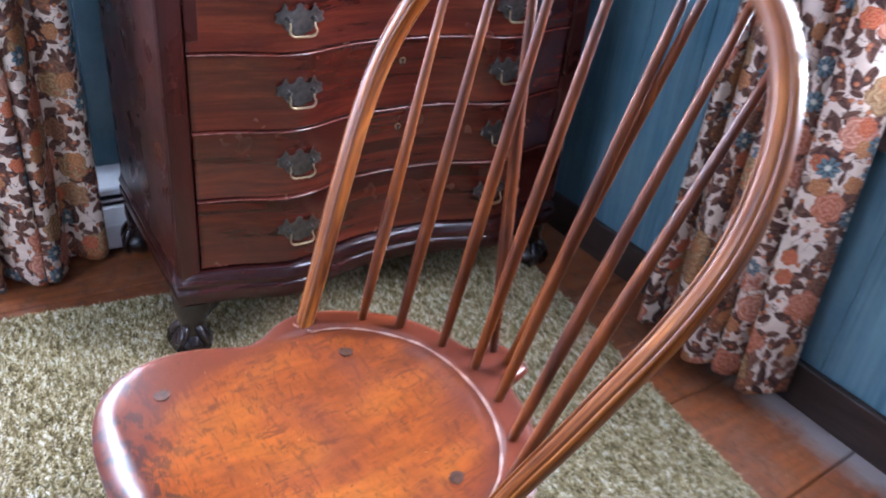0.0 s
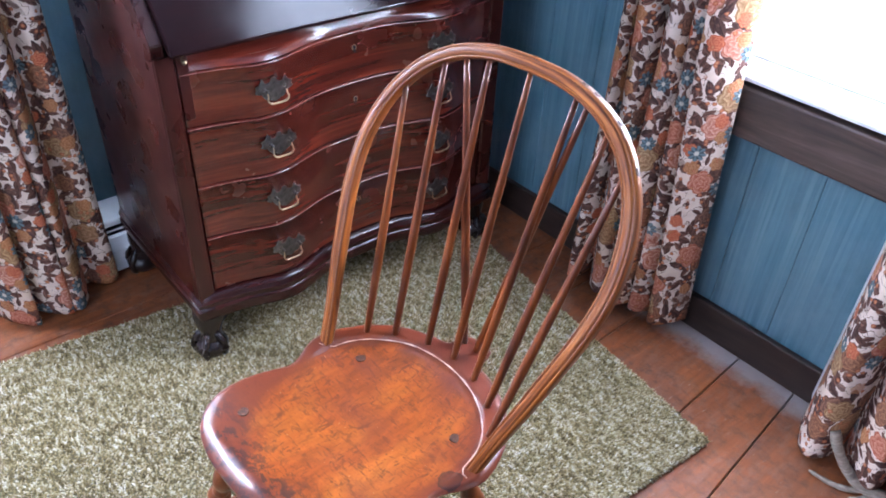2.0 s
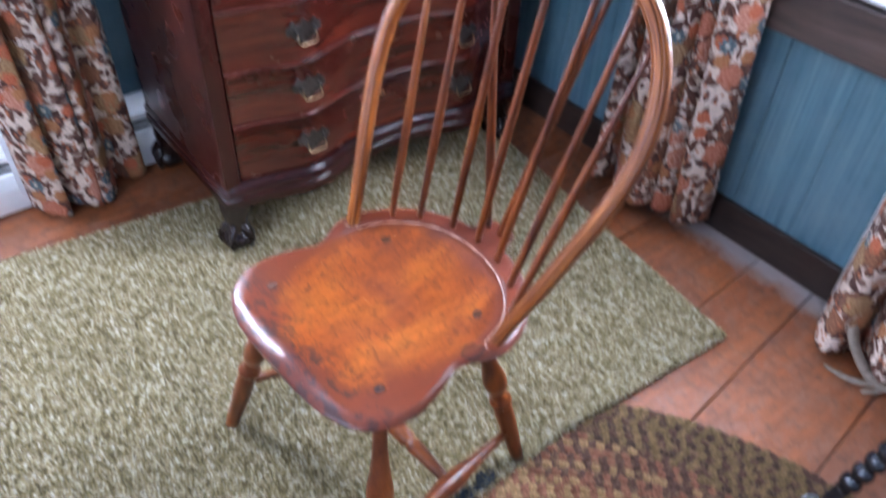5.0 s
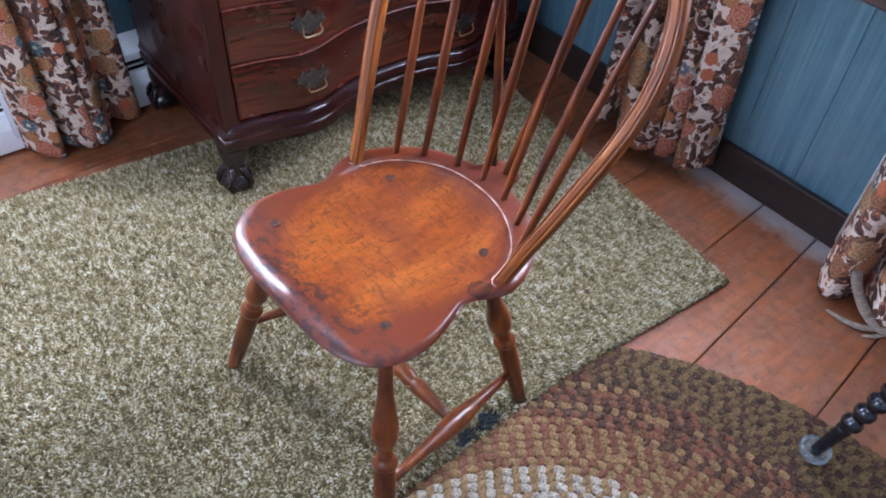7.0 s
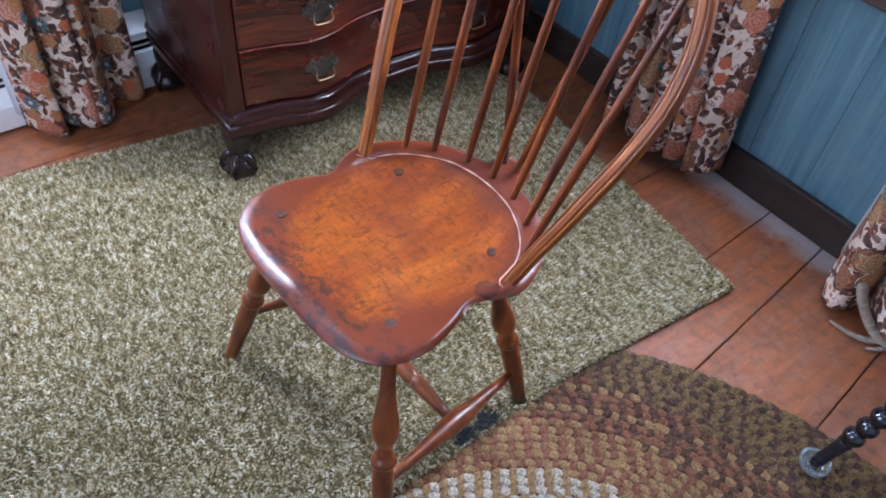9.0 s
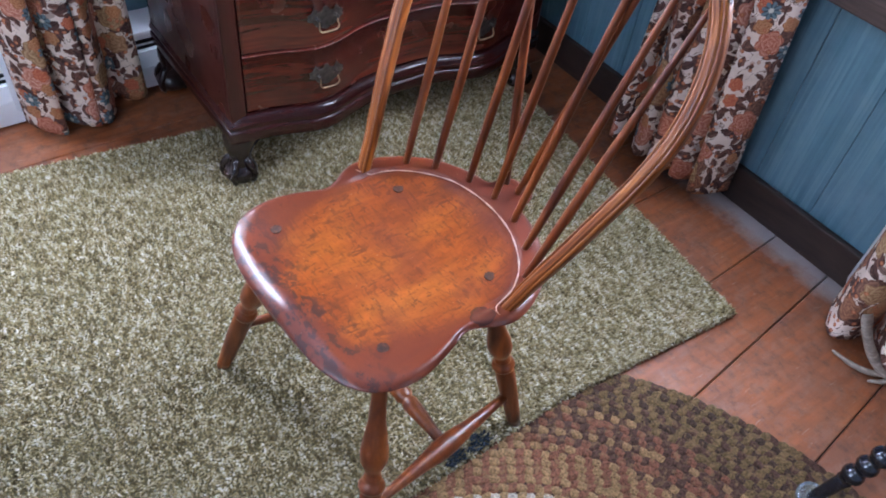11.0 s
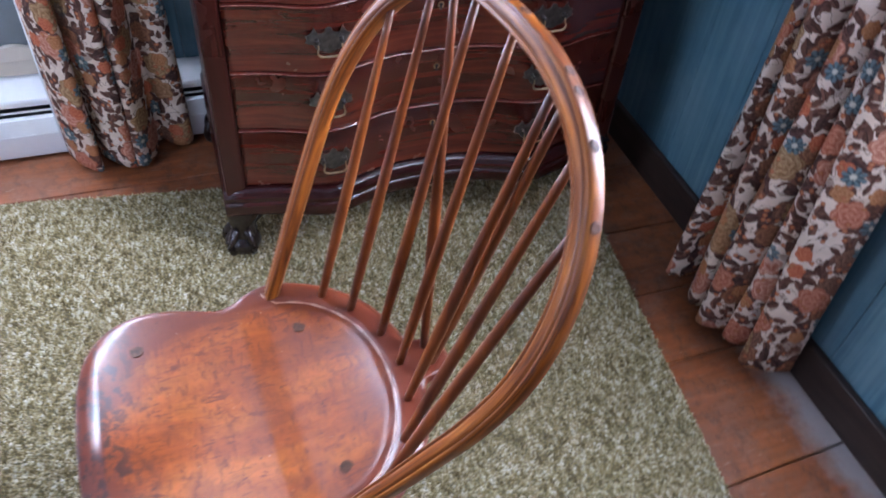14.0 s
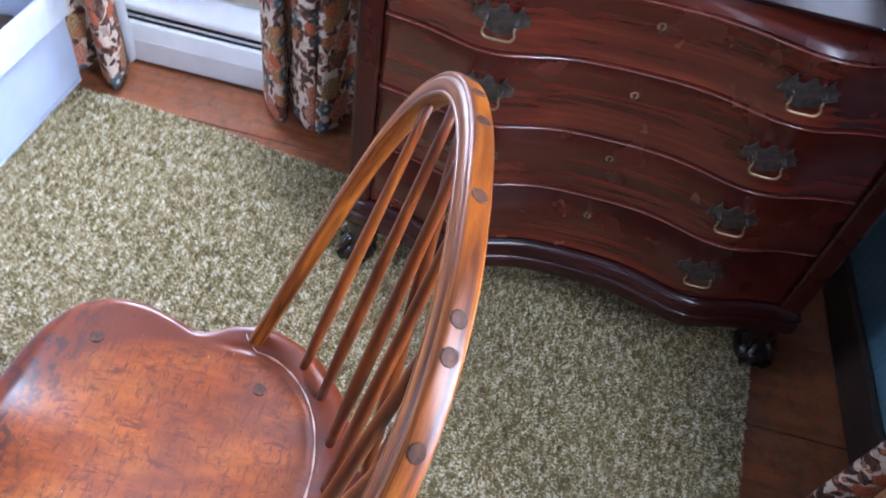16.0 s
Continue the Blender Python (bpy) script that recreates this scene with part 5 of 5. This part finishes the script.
while _u < 1.0:
    _th, _row = 0.0, round(_u / 0.0196)
    while _th < 2 * math.pi:
        _deg = math.degrees(_th)
        _sh = 0.0025 * (54 - max(-20, min(54, _deg if _deg < 200 else _deg - 360)))
        _r = BR * _u
        _w = _u + _sh
        _st = 0.0160
        _k2 = int(_th * _r / _st)
        if _w < 0.67:
            _pair = (0, 1) if _w > 0.36 else (2, 1)
        elif _w < 0.795:
            _pair = (1, 2)
        elif _w < 0.915:
            _pair = (2, 3) if _row % 3 else (1, 3)
        else:
            _pair = (3, 4) if _row % 2 else (5, 4)
        _mi = _pair[(_k2 + _row) % 2] if _rnd.random() < 0.92 else _pair[_rnd.randrange(2)]
        _cx, _cy = BC[0] + _r * math.cos(_th), BC[1] + _r * math.sin(_th)
        _ta = _th + math.pi / 2 + (0.75 if (_k2 + _row) % 2 else -0.35) + _rnd.uniform(-0.12, 0.12)
        _ex, _ey = (math.cos(_ta), math.sin(_ta)), (-math.sin(_ta), math.cos(_ta))
        _b0 = len(_V)
        _h = 0.0085 + _rnd.uniform(-0.0012, 0.0010)
        for _ring, _sc, _z in ((0, 1.0, 0.0046), (1, 0.86, _h * 0.74), (2, 0.62, _h * 0.90), (3, 0.30, _h)):
            for _j in range(8):
                _a = 2 * math.pi * _j / 8
                _p, _q = 0.0158 * _sc * math.cos(_a), 0.0093 * _sc * math.sin(_a)
                _V.append((_cx + _ex[0] * _p + _ey[0] * _q, _cy + _ex[1] * _p + _ey[1] * _q, _z))
        for _ring in (0, 1, 2):
            for _j in range(8):
                _n8 = (_j + 1) % 8
                _F.append((_b0 + _ring * 8 + _j, _b0 + _ring * 8 + _n8, _b0 + _ring * 8 + 8 + _n8, _b0 + _ring * 8 + 8 + _j))
                _I.append(_mi)
        _F.append(tuple(_b0 + 24 + _j for _j in range(8)))
        _I.append(_mi)
        _th += _st / max(_r, 0.02)
    _u += 0.0196
_me = mesh_from("braiding", _V, _F, True)
for _m in M_BRAID:
    _me.materials.append(_m)
_me.polygons.foreach_set("material_index", _I)
tagged(part("braiding", _me, None, braided), kind="stuff")

# ---------------------------------------------------------------- green shag rug
RUG = [(0.740, -0.900), (0.270, -0.862), (-0.160, -0.868), (-1.40, -0.872), (-1.40, 0.330), (-0.53, 0.290), (0.0, 0.224), (0.865, 0.112)]
rug = thing("shag_rug", "olive green and cream tweed shag rug under the chair and desk", "rug")
_bm = bmesh.new()
_lo = [_bm.verts.new((x, y, 0.0006)) for x, y in RUG]
_hi = [_bm.verts.new((x, y, 0.0150)) for x, y in RUG]
_bm.faces.new(_lo[::-1])
_bm.faces.new(_hi)
for _i in range(len(RUG)):
    _j = (_i + 1) % len(RUG)
    _bm.faces.new((_lo[_i], _lo[_j], _hi[_j], _hi[_i]))
M_RUGBACK = simple("rug_backing", (0.130, 0.105, 0.055), 0.95, var=0.3, scale=150)
part("backing", _bm, M_RUGBACK, rug, "olive grey rug backing")
_k = Mat("shag_yarn", 0.9, spec=0.15)
_clump = _k.ramp(_k.noise(_k.coords((1.15, 0.48, 1)), 92.0, 2, 0.6), ((0.30, 0.0), (0.70, 1.0)))
_tone = _k.math("ADD", _k.math("MULTIPLY", _clump, 0.62), _k.math("MULTIPLY", _k.island(), 0.38))
_c = _k.ramp(_tone, ((0.15, (0.076, 0.054, 0.023)), (0.31, (0.160, 0.118, 0.051)), (0.46, (0.275, 0.212, 0.104)), (0.58, (0.370, 0.302, 0.176)), (0.72, (0.495, 0.425, 0.305)), (0.90, (0.61, 0.555, 0.46))))
_wide = _k.noise(_k.coords(), 5.0, 4, 0.6)
_c = _k.mix(_k.ramp(_wide, ((0.4, 0.0), (0.7, 0.3))), _c, (0.22, 0.180, 0.092))
_k.colour(_c)
M_YARN = _k.m


def shag_mesh(worn):
    rng = np.random.default_rng(3)
    sp = 0.0044
    gx, gy = np.meshgrid(np.arange(-1.40, 0.87, sp), np.arange(-0.905, 0.31, sp))
    x = gx.ravel() + rng.uniform(-0.5, 0.5, gx.size) * sp * 1.1
    y = gy.ravel() + rng.uniform(-0.5, 0.5, gx.size) * sp * 1.1
    keep = np.zeros(x.size, bool)
    for i in range(len(RUG)):
        (x0, y0), (x1, y1) = RUG[i], RUG[(i + 1) % len(RUG)]
        cross = ((y0 > y) != (y1 > y)) & (x < (x1 - x0) * (y - y0) / (y1 - y0 + 1e-12) + x0)
        keep ^= cross
    bare = np.zeros(x.size, bool)
    for cx, cy, r in ((0.012, -0.858, 0.023), (0.066, -0.853, 0.025)):
        bare |= (x - cx) ** 2 + ((y - cy) * 1.4) ** 2 < (r * (0.75 + 0.5 * rng.random(x.size))) ** 2
    keep &= bare if worn else ~bare
    keep &= ~((x > 0.10) & (x < 0.76) & (y > 0.16))
    keep &= ~((x < -0.82) & (y > -0.58))
    x, y = x[keep], y[keep]
    h = rng.uniform(0.007, 0.013, x.size)
    lean = rng.uniform(0.002, 0.010, x.size)
    la = rng.normal(4.6, 0.7, x.size)
    base = np.full(x.size, 0.0150)
    if not worn:
        # yarn spilling over the bound edge
        for i in range(len(RUG)):
            (x0, y0), (x1, y1) = RUG[i], RUG[(i + 1) % len(RUG)]
            m = int(math.hypot(x1 - x0, y1 - y0) / 0.0012)
            f = rng.random(m)
            x, y = np.append(x, x0 + (x1 - x0) * f), np.append(y, y0 + (y1 - y0) * f)
            base = np.append(base, rng.uniform(0.004, 0.0145, m))
            h = np.append(h, rng.uniform(-0.003, 0.007, m))
            lean = np.append(lean, rng.uniform(0.004, 0.010, m))
            la = np.append(la, math.atan2(x1 - x0, y0 - y1) + rng.normal(0, 0.5, m))
    n = x.size
    ang = rng.uniform(0, 2 * np.pi, n)
    r = rng.uniform(0.0025, 0.0038, n)
    co = np.zeros((n, 4, 3), np.float32)
    for k in range(3):
        a = ang + k * 2 * np.pi / 3
        co[:, k, 0], co[:, k, 1], co[:, k, 2] = x + r * np.cos(a), y + r * np.sin(a), base
    co[:, 3, 0], co[:, 3, 1], co[:, 3, 2] = x + lean * np.cos(la), y + lean * np.sin(la), base + h
    idx = (np.arange(n) * 4)[:, None, None] + np.array([[0, 1, 3], [1, 2, 3], [2, 0, 3]])[None]
    me = bpy.data.meshes.new("pile")
    me.vertices.add(n * 4)
    me.vertices.foreach_set("co", co.ravel())
    me.loops.add(n * 9)
    me.loops.foreach_set("vertex_index", idx.ravel().astype(np.int32))
    me.polygons.add(n * 3)
    me.polygons.foreach_set("loop_start", np.arange(0, n * 9, 3, dtype=np.int32))
    me.polygons.foreach_set("loop_total", np.full(n * 3, 3, np.int32))
    me.update(calc_edges=True)
    me.validate()
    return me


M_SLATE = simple("bare_slate_backing", (0.030, 0.040, 0.052), 0.95, var=0.3, scale=150)
tagged(part("worn_surface", shag_mesh(True), M_SLATE, rug, "dark slate worn spots at the rug's edge"), kind="stuff")
tagged(part("tufted_surface", shag_mesh(False), M_YARN, rug), kind="stuff")
